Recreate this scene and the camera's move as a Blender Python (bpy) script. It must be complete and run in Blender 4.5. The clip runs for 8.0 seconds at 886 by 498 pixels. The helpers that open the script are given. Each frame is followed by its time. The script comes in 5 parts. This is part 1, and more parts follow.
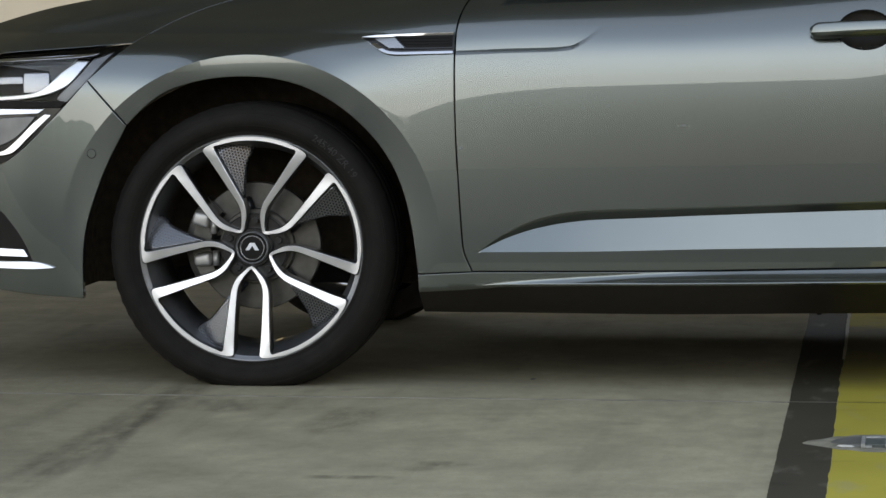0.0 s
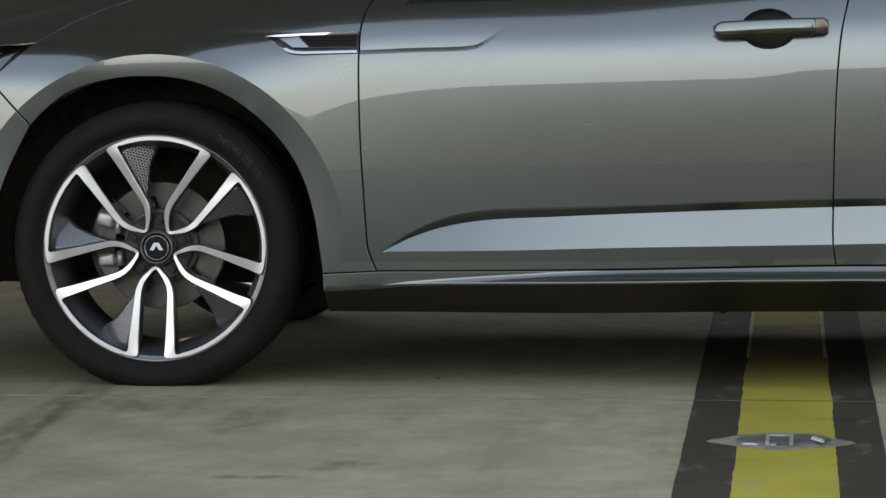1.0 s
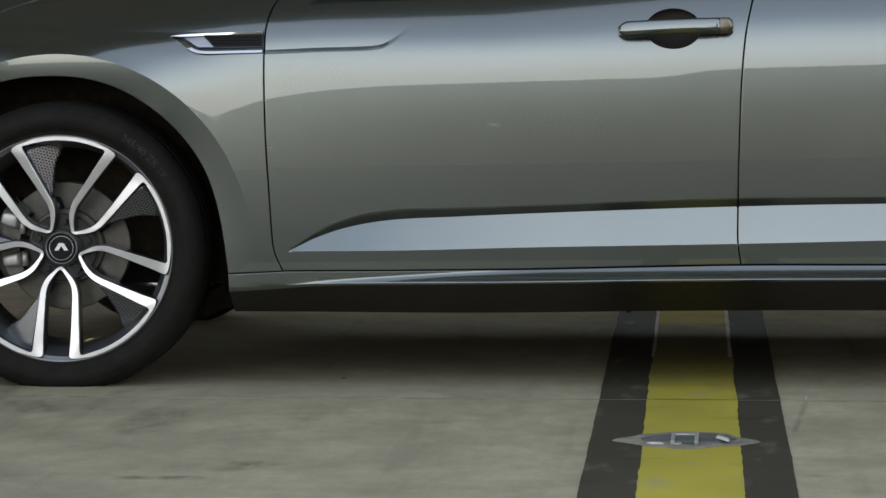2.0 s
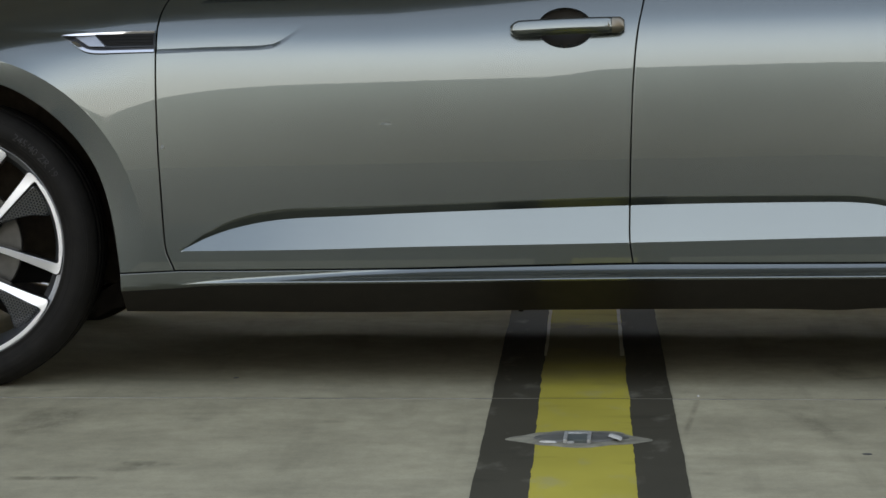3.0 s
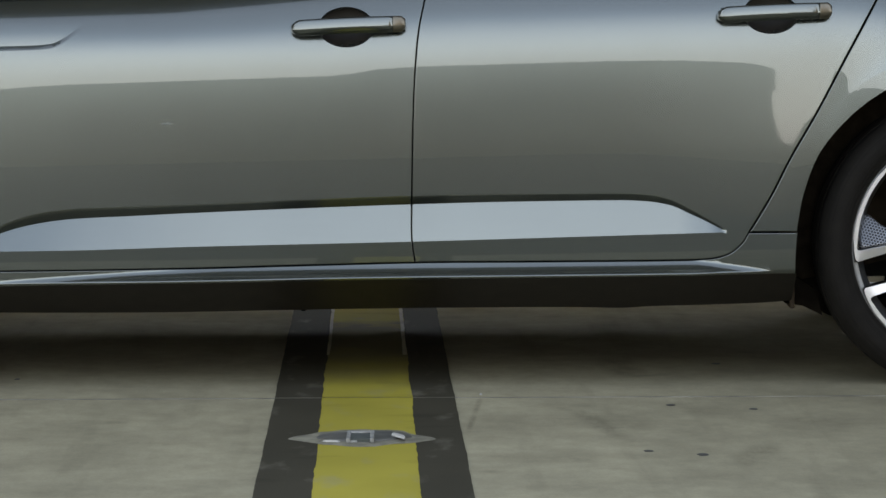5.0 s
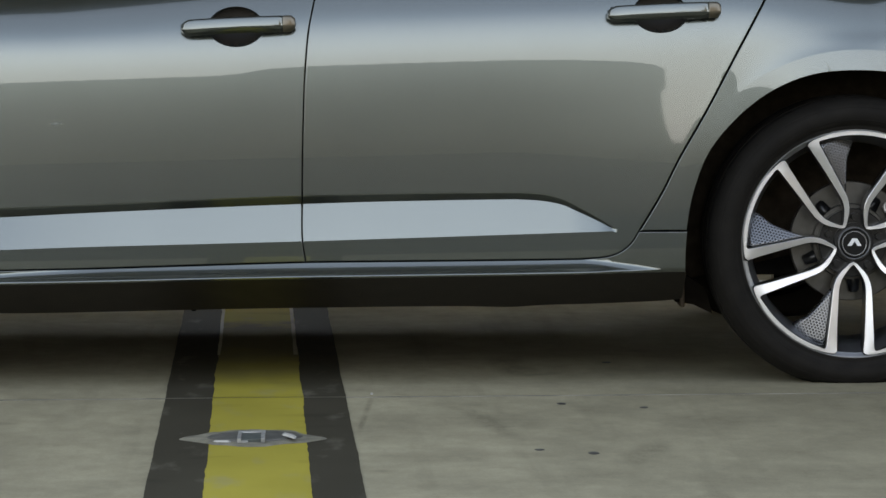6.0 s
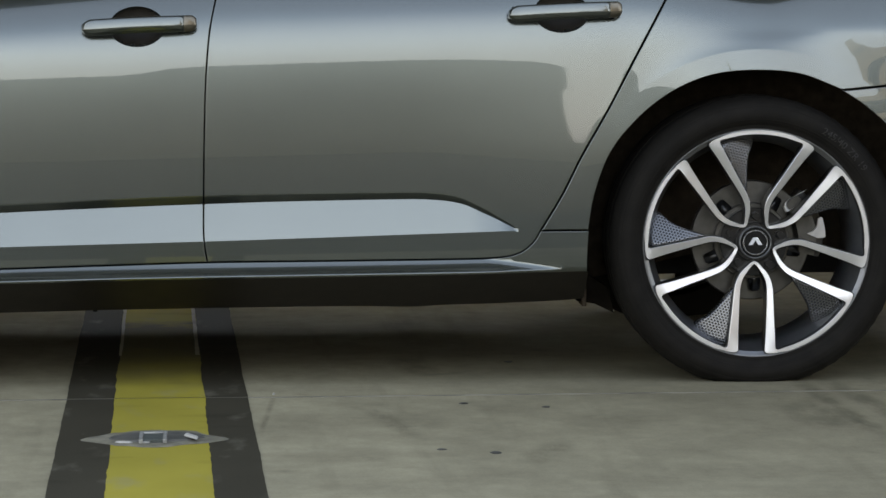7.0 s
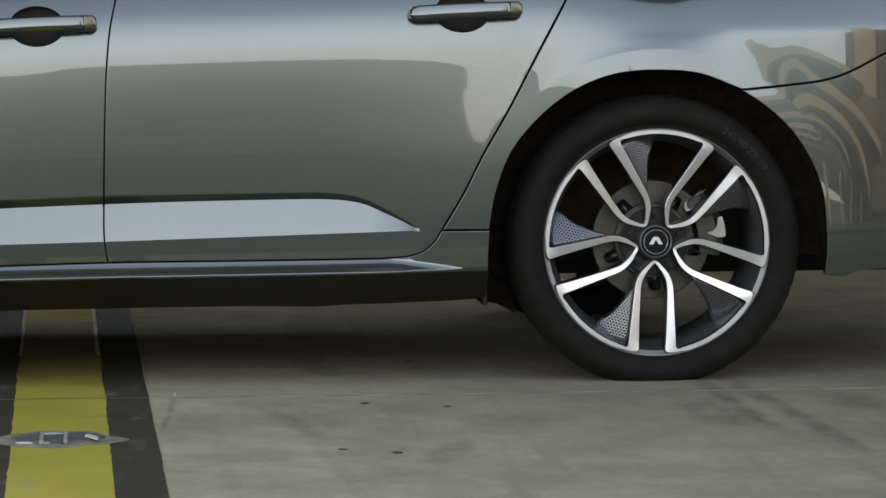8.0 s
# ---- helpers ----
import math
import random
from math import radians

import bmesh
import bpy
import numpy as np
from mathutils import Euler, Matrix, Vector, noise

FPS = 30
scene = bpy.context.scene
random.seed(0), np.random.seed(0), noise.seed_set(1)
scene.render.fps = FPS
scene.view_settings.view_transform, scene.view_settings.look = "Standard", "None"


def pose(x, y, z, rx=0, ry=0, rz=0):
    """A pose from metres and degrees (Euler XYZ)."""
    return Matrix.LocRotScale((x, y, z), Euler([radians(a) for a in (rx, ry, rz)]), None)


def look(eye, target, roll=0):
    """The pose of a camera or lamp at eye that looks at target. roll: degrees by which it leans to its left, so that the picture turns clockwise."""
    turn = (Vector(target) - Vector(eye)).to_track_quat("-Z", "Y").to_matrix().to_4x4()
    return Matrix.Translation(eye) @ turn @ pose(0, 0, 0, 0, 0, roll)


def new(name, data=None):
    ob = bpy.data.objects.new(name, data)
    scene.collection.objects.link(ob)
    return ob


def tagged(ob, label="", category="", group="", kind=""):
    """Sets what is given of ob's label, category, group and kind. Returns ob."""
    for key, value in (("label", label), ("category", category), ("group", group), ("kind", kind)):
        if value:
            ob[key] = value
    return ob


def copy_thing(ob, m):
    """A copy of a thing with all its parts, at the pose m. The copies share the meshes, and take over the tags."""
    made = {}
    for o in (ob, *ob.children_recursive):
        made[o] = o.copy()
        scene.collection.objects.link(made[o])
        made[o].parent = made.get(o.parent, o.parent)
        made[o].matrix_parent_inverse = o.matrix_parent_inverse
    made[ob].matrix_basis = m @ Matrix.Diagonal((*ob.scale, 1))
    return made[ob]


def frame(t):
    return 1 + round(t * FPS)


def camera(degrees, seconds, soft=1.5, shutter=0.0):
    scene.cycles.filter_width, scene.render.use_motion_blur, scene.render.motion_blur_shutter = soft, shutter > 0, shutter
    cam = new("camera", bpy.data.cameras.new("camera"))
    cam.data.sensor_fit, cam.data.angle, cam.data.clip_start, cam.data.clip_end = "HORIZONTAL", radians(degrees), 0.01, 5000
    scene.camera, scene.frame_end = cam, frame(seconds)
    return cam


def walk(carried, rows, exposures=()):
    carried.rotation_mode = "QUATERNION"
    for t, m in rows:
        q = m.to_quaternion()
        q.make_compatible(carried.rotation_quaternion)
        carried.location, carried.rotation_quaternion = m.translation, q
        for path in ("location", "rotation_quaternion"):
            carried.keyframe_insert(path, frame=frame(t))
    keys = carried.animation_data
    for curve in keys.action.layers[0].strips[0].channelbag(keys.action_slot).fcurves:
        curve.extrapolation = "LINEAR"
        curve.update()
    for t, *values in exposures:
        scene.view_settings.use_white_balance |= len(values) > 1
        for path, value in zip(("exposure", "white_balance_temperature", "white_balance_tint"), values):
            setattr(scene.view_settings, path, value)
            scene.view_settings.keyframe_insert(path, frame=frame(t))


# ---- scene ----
from mathutils import geometry

# ---------------------------------------------------------------- camera: a long lens on a tripod, panning along the car
EYE = (1.5536, -8.2921, 0.9421)
cam = camera(13.755, 8.0)
PAN = [(0.0, 85.745, 0.209, 7.582), (0.5, 85.738, 0.237, 6.902), (1.0, 85.729, 0.231, 6.089), (1.5, 85.726, 0.215, 5.396),
       (3.0, 85.703, 0.193, 2.933), (3.5, 85.698, 0.177, 2.156), (4.0, 85.691, 0.180, 1.226), (4.5, 85.684, 0.177, 0.403),
       (6.0, 85.666, 0.231, -2.189), (6.5, 85.659, 0.209, -2.895), (7.0, 85.657, 0.230, -3.724), (7.5, 85.654, 0.194, -4.428),
       (8.0, 85.648, 0.204, -5.271)]
walk(cam, [(t, pose(*EYE, rx, ry, rz)) for t, rx, ry, rz in PAN], exposures=[(0.0, 2.49, 10750, 12), (8.0, 2.49, 10750, 12)])

# ---------------------------------------------------------------- light: soft daylight that comes in under an added, unseen deck
world = bpy.data.worlds.new("sky")
scene.world = world
world.use_nodes = True
wn = world.node_tree.nodes
sky = wn.new("ShaderNodeTexSky")
sky.sky_type, sky.sun_disc = "NISHITA", False
sky.sun_elevation, sky.sun_rotation = radians(36), radians(-8)
sky.dust_density, sky.air_density, sky.altitude = 0.15, 1.0, 2500
# pale haze over the blue, thickest at the horizon
haze = wn.new("ShaderNodeMix")
haze.data_type = "RGBA"
aim, height, thin = wn.new("ShaderNodeTexCoord"), wn.new("ShaderNodeSeparateXYZ"), wn.new("ShaderNodeMapRange")
for key, value in (("From Min", 0.0), ("From Max", 0.58), ("To Min", 0.97), ("To Max", 0.12)):
    thin.inputs[key].default_value = value
world.node_tree.links.new(aim.outputs["Generated"], height.inputs[0])
world.node_tree.links.new(height.outputs["Z"], thin.inputs["Value"])
world.node_tree.links.new(thin.outputs[0], haze.inputs["Factor"])
haze.inputs["B"].default_value = (1.95, 2.38, 3.32, 1)
world.node_tree.links.new(sky.outputs[0], haze.inputs["A"])
world.node_tree.links.new(haze.outputs["Result"], wn["Background"].inputs[0])
wn["Background"].inputs[1].default_value = 0.15

sun = new("sun", bpy.data.lights.new("sun", "SUN"))
sun.data.energy, sun.data.angle, sun.data.color = 1.4, radians(0.6), (1.0, 0.95, 0.88)
sun.matrix_world = look((0, 0, 0), (0.11, -0.80, -0.59))


# ---------------------------------------------------------------- materials
def mat(name, base, rough=0.5, metal=0.0, coat=0.0, coat_ior=1.5, coat_rough=0.03, var=0.0, scale=8.0, bump=0.0,
        bump_scale=60.0, ior=1.5, rough_var=0.0, spec=0.5):
    m = bpy.data.materials.new(name)
    m.use_nodes = True
    nt = m.node_tree
    b = nt.nodes["Principled BSDF"]
    b.inputs["Base Color"].default_value = (*base, 1)
    b.inputs["Roughness"].default_value = rough
    b.inputs["Metallic"].default_value = metal
    b.inputs["IOR"].default_value = ior
    b.inputs["Coat Weight"].default_value = coat
    b.inputs["Coat IOR"].default_value = coat_ior
    b.inputs["Specular IOR Level"].default_value = spec
    b.inputs["Coat Roughness"].default_value = coat_rough
    co = nt.nodes.new("ShaderNodeTexCoord")
    if var:
        n = nt.nodes.new("ShaderNodeTexNoise")
        n.inputs["Scale"].default_value, n.inputs["Detail"].default_value = scale, 6
        nt.links.new(co.outputs["Object"], n.inputs["Vector"])
        r = nt.nodes.new("ShaderNodeMapRange")
        r.inputs["From Min"].default_value, r.inputs["From Max"].default_value = 0.3, 0.7
        r.inputs["To Min"].default_value, r.inputs["To Max"].default_value = 1 - var, 1 + var
        nt.links.new(n.outputs["Fac"], r.inputs["Value"])
        mx = nt.nodes.new("ShaderNodeVectorMath")
        mx.operation = "SCALE"
        mx.inputs[0].default_value = base
        nt.links.new(r.outputs[0], mx.inputs["Scale"])
        nt.links.new(mx.outputs[0], b.inputs["Base Color"])
        if rough_var:
            q = nt.nodes.new("ShaderNodeMapRange")
            q.inputs["From Min"].default_value, q.inputs["From Max"].default_value = 0.3, 0.7
            q.inputs["To Min"].default_value, q.inputs["To Max"].default_value = rough - rough_var, rough + rough_var
            nt.links.new(n.outputs["Fac"], q.inputs["Value"])
            nt.links.new(q.outputs[0], b.inputs["Roughness"])
    if bump:
        n = nt.nodes.new("ShaderNodeTexNoise")
        n.inputs["Scale"].default_value, n.inputs["Detail"].default_value = bump_scale, 4
        nt.links.new(co.outputs["Object"], n.inputs["Vector"])
        bp = nt.nodes.new("ShaderNodeBump")
        bp.inputs["Strength"].default_value, bp.inputs["Distance"].default_value = bump, 0.002
        nt.links.new(n.outputs["Fac"], bp.inputs["Height"])
        nt.links.new(bp.outputs[0], b.inputs["Normal"])
    return m


PAINT = mat("grey_metallic_paint", (0.140, 0.162, 0.155), 0.23, 0.92, 1.0, 1.72, 0.015, var=0.03, scale=5)
BLACK = mat("black_plastic", (0.008, 0.007, 0.006), 0.6, spec=0.2, var=0.25, scale=30)
GLOSSBLACK = mat("gloss_black", (0.010, 0.010, 0.010), 0.12, var=0.15, scale=20)
LINER = mat("wheel_arch_felt", (0.055, 0.042, 0.031), 0.95, spec=0.0, var=0.3, scale=40, bump=0.4)
FELT = mat("matt_black_felt", (0.009, 0.0072, 0.0056), 1.0, spec=0.0, var=0.3, scale=40)
CHROME = mat("chrome", (0.72, 0.73, 0.75), 0.08, 1.0, var=0.03, scale=15)
RUBBER = mat("tyre_rubber", (0.0105, 0.0092, 0.0076), 0.8, spec=0.2, var=0.25, scale=25, bump=0.25, bump_scale=220)
TYRETEXT = mat("tyre_lettering", (0.0120, 0.0105, 0.0087), 0.66, var=0.2, scale=40)
MACHINED = mat("machined_aluminium", (0.88, 0.875, 0.885), 0.32, 0.88, var=0.04, scale=25)
RIMDARK = mat("dark_rim_paint", (0.014, 0.014, 0.0145), 0.30, 0.4, 0.5, var=0.15, scale=20)
BARREL = mat("rim_barrel_paint", (0.26, 0.27, 0.28), 0.30, 0.8, 0.4, var=0.15, scale=20)
RIMGREY = mat("grey_rim_lip", (0.20, 0.205, 0.21), 0.35, 0.8, var=0.1, scale=30)
STEEL = mat("brake_steel", (0.11, 0.105, 0.096), 0.38, 0.8, var=0.2, scale=40)
CALIPER = mat("cast_caliper", (0.55, 0.54, 0.52), 0.42, 0.6, var=0.15, scale=30, bump=0.3)
WHITE = mat("white_enamel", (0.8, 0.8, 0.8), 0.35, var=0.03, scale=20)
LAMPIN = mat("lamp_reflector", (0.40, 0.41, 0.42), 0.22, 0.85, var=0.06, scale=30)
# lock cover: a warm reflection is put into its colour
WARM_GLINT = mat("keyhole_cover", (0.19, 0.165, 0.125), 0.3, 0.7, 0.6, var=0.1, scale=40)
GUIDE = mat("light_guide_plastic", (0.90, 0.91, 0.92), 0.30, 0.85, var=0.03, scale=30)
# shade of the handle cups, put into a dark colour
RECESS_SHADE = mat("recess_shade", (0.026, 0.022, 0.018), 0.55, spec=0.25, var=0.2, scale=40)
CABIN = mat("cabin_lining", (0.03, 0.03, 0.03), 0.8, var=0.2, scale=10)


def glass(name, tint, rough=0.0, ior=1.45):
    m = bpy.data.materials.new(name)
    m.use_nodes = True
    b = m.node_tree.nodes["Principled BSDF"]
    b.inputs["Base Color"].default_value = (*tint, 1)
    b.inputs["Transmission Weight"].default_value = 1.0
    b.inputs["Roughness"].default_value = rough
    b.inputs["IOR"].default_value = ior
    return m


LENS = glass("lamp_lens", (0.96, 0.97, 0.98), ior=1.22)
GLASS = glass("tinted_glass", (0.25, 0.28, 0.28))


# fin insert: small honeycomb cells in dark plastic
def honeycomb():
    """Dark plastic with a hexagonal lattice of small dimples."""
    m = mat("honeycomb_plastic", (0.07, 0.075, 0.08), 0.24, 0.8)
    nt = m.node_tree
    L = nt.links.new
    b = nt.nodes["Principled BSDF"]
    co = nt.nodes.new("ShaderNodeTexCoord")
    total = None
    for k in range(3):
        a = radians(120 * k + 15)
        d = nt.nodes.new("ShaderNodeVectorMath")
        d.operation = "DOT_PRODUCT"
        L(co.outputs["Object"], d.inputs[0])
        d.inputs[1].default_value = (math.cos(a) * 1020, 0, math.sin(a) * 1020)
        c = nt.nodes.new("ShaderNodeMath")
        c.operation = "COSINE"
        L(d.outputs["Value"], c.inputs[0])
        if total is None:
            total = c.outputs[0]
        else:
            add = nt.nodes.new("ShaderNodeMath")
            L(total, add.inputs[0])
            L(c.outputs[0], add.inputs[1])
            total = add.outputs[0]
    r = nt.nodes.new("ShaderNodeMapRange")
    r.inputs["From Min"].default_value, r.inputs["From Max"].default_value = 0.1, 1.0
    r.inputs["To Min"].default_value, r.inputs["To Max"].default_value = 1.0, 0.0
    L(total, r.inputs["Value"])
    mx = nt.nodes.new("ShaderNodeMix")
    mx.data_type = "RGBA"
    mx.inputs["A"].default_value, mx.inputs["B"].default_value = (0.018, 0.019, 0.021, 1), (0.21, 0.215, 0.225, 1)
    L(r.outputs[0], mx.inputs["Factor"])
    L(mx.outputs["Result"], b.inputs["Base Color"])
    bp = nt.nodes.new("ShaderNodeBump")
    bp.inputs["Strength"].default_value, bp.inputs["Distance"].default_value = 0.6, 0.0015
    L(r.outputs[0], bp.inputs["Height"])
    L(bp.outputs[0], b.inputs["Normal"])
    return m


HONEY = honeycomb()


MARKS = [(-0.171, -1.75, -0.161, 0.10, 0.020, 0.34), (-0.110, -1.75, -0.114, 0.15, 0.026, 0.36), (0.315, -0.848, 0.343, -0.418, 0.045, 0.34), (0.25, -0.80, 0.285, -0.42, 0.022, 0.2),
         (-0.02, -0.26, 0.04, -0.50, 0.055, 0.30), (0.16, -0.24, 0.17, -0.44, 0.09, 0.14), (-0.35, -0.9, -0.33, -0.2, 0.03, 0.16), (1.905, -0.45, 1.975, -0.90, 0.018, 0.26), (1.96, -0.5, 1.99, -0.8, 0.05, 0.12),
         ]
SMUDGES = [(2.975, 0.02, 3.03, -1.28, 0.022, 0.34), (2.905, 0.02, 2.92, -0.95, 0.018, 0.34), (2.83, -0.4, 2.87, -0.85, 0.05, 0.26), (3.15, -0.3, 3.28, -0.9, 0.05, 0.2),
         (0.39, -1.505, 0.56, -1.50, 0.022, 0.45), (0.566, -1.292, 0.632, -1.290, 0.03, 0.3), (2.035, 0.60, 2.06, 0.22, 0.035, 0.3),
         (2.18, -1.33, 2.25, -1.03, 0.03, 0.22), (1.698, -0.24, 1.666, -0.77, 0.005, 0.32), (0.56, -1.40, 0.66, -1.28, 0.03, 0.3), (-0.05, -1.36, -0.16, -0.10, 0.012, 0.25)]


def concrete(name, base, streaks=True):
    """Smooth sealed concrete: cloudy tone, fine grain, drag marks along the lane, tyre marks that curve across."""
    m = bpy.data.materials.new(name)
    m.use_nodes = True
    nt = m.node_tree
    L = nt.links.new
    b = nt.nodes["Principled BSDF"]
    co = nt.nodes.new("ShaderNodeTexCoord")

    def noise_of(scale, stretch, detail=6.0, rough=0.6, turn=0.0):
        mp = nt.nodes.new("ShaderNodeMapping")
        mp.inputs["Scale"].default_value = stretch
        mp.inputs["Rotation"].default_value = (0, 0, turn)
        n = nt.nodes.new("ShaderNodeTexNoise")
        n.inputs["Scale"].default_value, n.inputs["Detail"].default_value, n.inputs["Roughness"].default_value = scale, detail, rough
        L(co.outputs["Object"], mp.inputs["Vector"])
        L(mp.outputs[0], n.inputs["Vector"])
        return n.outputs["Fac"]

    def remap(v, a, c, lo, hi):
        r = nt.nodes.new("ShaderNodeMapRange")
        for k, x in (("From Min", a), ("From Max", c), ("To Min", lo), ("To Max", hi)):
            r.inputs[k].default_value = x
        L(v, r.inputs["Value"])
        return r.outputs[0]

    def times(a, c):
        r = nt.nodes.new("ShaderNodeMath")
        r.operation = "MULTIPLY"
        L(a, r.inputs[0])
        L(c, r.inputs[1])
        return r.outputs[0]

    tone = times(remap(noise_of(0.9, (1, 1, 1)), 0.3, 0.7, 0.84, 1.14), remap(noise_of(5.0, (1.0, 0.7, 1), 8), 0.25, 0.75, 0.80, 1.16))
    tone = times(tone, remap(noise_of(22.0, (1.0, 0.6, 1), 6, 0.7), 0.3, 0.7, 0.90, 1.09))
    tone = times(tone, remap(noise_of(160.0, (1, 1, 1), 3), 0.2, 0.8, 0.90, 1.10))
    if streaks:
        breakup = remap(noise_of(14.0, (1.6, 0.5, 1), 6), 0.32, 0.58, 0.15, 1.0)
        tone = times(tone, remap(noise_of(3.0, (0.6, 1.8, 1), 7), 0.52, 0.74, 1.0, 0.90))
        tone = times(tone, remap(noise_of(2.2, (4.5, 0.30, 1), 5, 0.5, radians(-4)), 0.58, 0.72, 1.0, 0.86))
        tone = times(tone, remap(noise_of(6.0, (1, 1, 1), 3, 0.5), 0.66, 0.76, 1.0, 0.80))
        # rubber marks where tyres came in and turned: start, end, half width, darkness
        for x0, y0, x1, y1, hw, dark in MARKS + SMUDGES:
            ln = math.hypot(x1 - x0, y1 - y0)
            cx, cy = (x1 - x0) / ln, (y1 - y0) / ln

            def coord(ax, ay, a0):
                d = nt.nodes.new("ShaderNodeVectorMath")
                d.operation = "DOT_PRODUCT"
                L(co.outputs["Object"], d.inputs[0])
                d.inputs[1].default_value = (ax, ay, 0)
                m_ = nt.nodes.new("ShaderNodeMath")
                m_.operation = "SUBTRACT"
                L(d.outputs["Value"], m_.inputs[0])
                m_.inputs[1].default_value = a0
                ab = nt.nodes.new("ShaderNodeMath")
                ab.operation = "ABSOLUTE"
                L(m_.outputs[0], ab.inputs[0])
                return ab.outputs[0]

            u = coord(cx, cy, (x0 + x1) / 2 * cx + (y0 + y1) / 2 * cy)
            v = coord(-cy, cx, -(x0 + x1) / 2 * cy + (y0 + y1) / 2 * cx)
            k = times(remap(u, ln * 0.62, ln * 0.36, 0.0, 1.0), remap(v, hw * 1.7, hw * 0.5, 0.0, 1.0))
            k = times(k, breakup)
            tone = times(tone, remap(k, 0.0, 1.0, 1.0, 1.0 - dark))
        # floor darker on both sides of the line, with the brightness fall-off put into the colour
        sep = nt.nodes.new("ShaderNodeSeparateXYZ")
        L(co.outputs["Object"], sep.inputs[0])
        off = nt.nodes.new("ShaderNodeMath")
        off.operation = "SUBTRACT"
        L(sep.outputs["X"], off.inputs[0])
        off.inputs[1].default_value = 1.35
        dist = nt.nodes.new("ShaderNodeMath")
        dist.operation = "ABSOLUTE"
        L(off.outputs[0], dist.inputs[0])
        wob = nt.nodes.new("ShaderNodeMath")
        L(dist.outputs[0], wob.inputs[0])
        L(remap(noise_of(2.5, (1, 1, 1), 5), 0.0, 1.0, -0.5, 0.5), wob.inputs[1])
        tone = times(tone, remap(wob.outputs[0], 0.7, 1.9, 1.0, 0.66))
    mx = nt.nodes.new("ShaderNodeVectorMath")
    mx.operation = "SCALE"
    mx.inputs[0].default_value = base
    L(tone, mx.inputs["Scale"])
    L(mx.outputs[0], b.inputs["Base Color"])
    b.inputs["Specular IOR Level"].default_value = 0.04
    L(remap(noise_of(7.0, (1, 1, 1)), 0.3, 0.7, 0.72, 0.92), b.inputs["Roughness"])
    bp = nt.nodes.new("ShaderNodeBump")
    bp.inputs["Strength"].default_value, bp.inputs["Distance"].default_value = 0.25, 0.002
    L(noise_of(90.0, (1, 1, 1), 5), bp.inputs["Height"])
    L(bp.outputs[0], b.inputs["Normal"])
    return m


CONCRETE = concrete("sealed_concrete", (0.349, 0.314, 0.218))
FARCON = concrete("dark_asphalt", (0.060, 0.063, 0.057), False)


def worn_paint(name, base, under, amount, darker_span=None):
    """Floor paint, rubbed through to the concrete in specks and scuffs, with dark dragged scuffs.
    Last argument (y0, y1, tone): the band takes this tone from y0 to y1, with an uneven edge."""
    m = mat(name, base, 0.62, bump=0.12, bump_scale=120, spec=0.02)
    nt = m.node_tree
    L = nt.links.new
    b = nt.nodes["Principled BSDF"]
    co = nt.nodes.new("ShaderNodeTexCoord")

    def field(scale, stretch, lo, hi, top, detail):
        mp = nt.nodes.new("ShaderNodeMapping")
        mp.inputs["Scale"].default_value = stretch
        L(co.outputs["Object"], mp.inputs["Vector"])
        n = nt.nodes.new("ShaderNodeTexNoise")
        n.inputs["Scale"].default_value, n.inputs["Detail"].default_value = scale, detail
        L(mp.outputs[0], n.inputs["Vector"])
        r = nt.nodes.new("ShaderNodeMapRange")
        r.inputs["From Min"].default_value, r.inputs["From Max"].default_value = lo, hi
        r.inputs["To Max"].default_value = top
        L(n.outputs["Fac"], r.inputs["Value"])
        return r.outputs[0]

    def lay(colour, tone, mask):
        c = nt.nodes.new("ShaderNodeMix")
        c.data_type = "RGBA"
        c.inputs["B"].default_value = (*tone, 1)
        if colour is None:
            c.inputs["A"].default_value = (*base, 1)
        else:
            L(colour, c.inputs["A"])
        L(mask, c.inputs["Factor"])
        return c.outputs["Result"]

    col = lay(None, under, field(14.0, (1, 0.35, 1), 0.58, 0.72, amount, 8))
    col = lay(col, [x * 0.68 for x in base], field(3.0, (1, 0.5, 1), 0.3, 0.75, 0.7, 6))
    col = lay(col, [x * 0.45 for x in base], field(7.0, (0.5, 1.0, 1), 0.60, 0.74, 0.5, 6))
    if darker_span:
        y0, y1, tone = darker_span
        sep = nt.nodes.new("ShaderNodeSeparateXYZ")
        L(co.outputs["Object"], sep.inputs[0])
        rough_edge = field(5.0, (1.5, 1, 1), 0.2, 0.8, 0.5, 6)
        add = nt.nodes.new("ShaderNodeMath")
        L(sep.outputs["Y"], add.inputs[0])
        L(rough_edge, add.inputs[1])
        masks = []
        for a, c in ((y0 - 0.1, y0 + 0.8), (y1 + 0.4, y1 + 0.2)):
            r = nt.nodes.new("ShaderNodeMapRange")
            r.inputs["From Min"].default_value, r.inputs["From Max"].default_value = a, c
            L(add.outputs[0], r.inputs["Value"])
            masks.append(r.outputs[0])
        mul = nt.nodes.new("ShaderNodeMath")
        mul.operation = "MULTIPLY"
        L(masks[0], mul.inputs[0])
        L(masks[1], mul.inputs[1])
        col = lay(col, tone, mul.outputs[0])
    L(col, b.inputs["Base Color"])
    return m


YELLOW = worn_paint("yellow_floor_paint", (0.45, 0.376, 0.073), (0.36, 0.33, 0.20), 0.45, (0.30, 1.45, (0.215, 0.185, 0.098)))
GREYPAINT = worn_paint("dark_grey_floor_paint", (0.070, 0.063, 0.046), (0.19, 0.175, 0.135), 0.75)
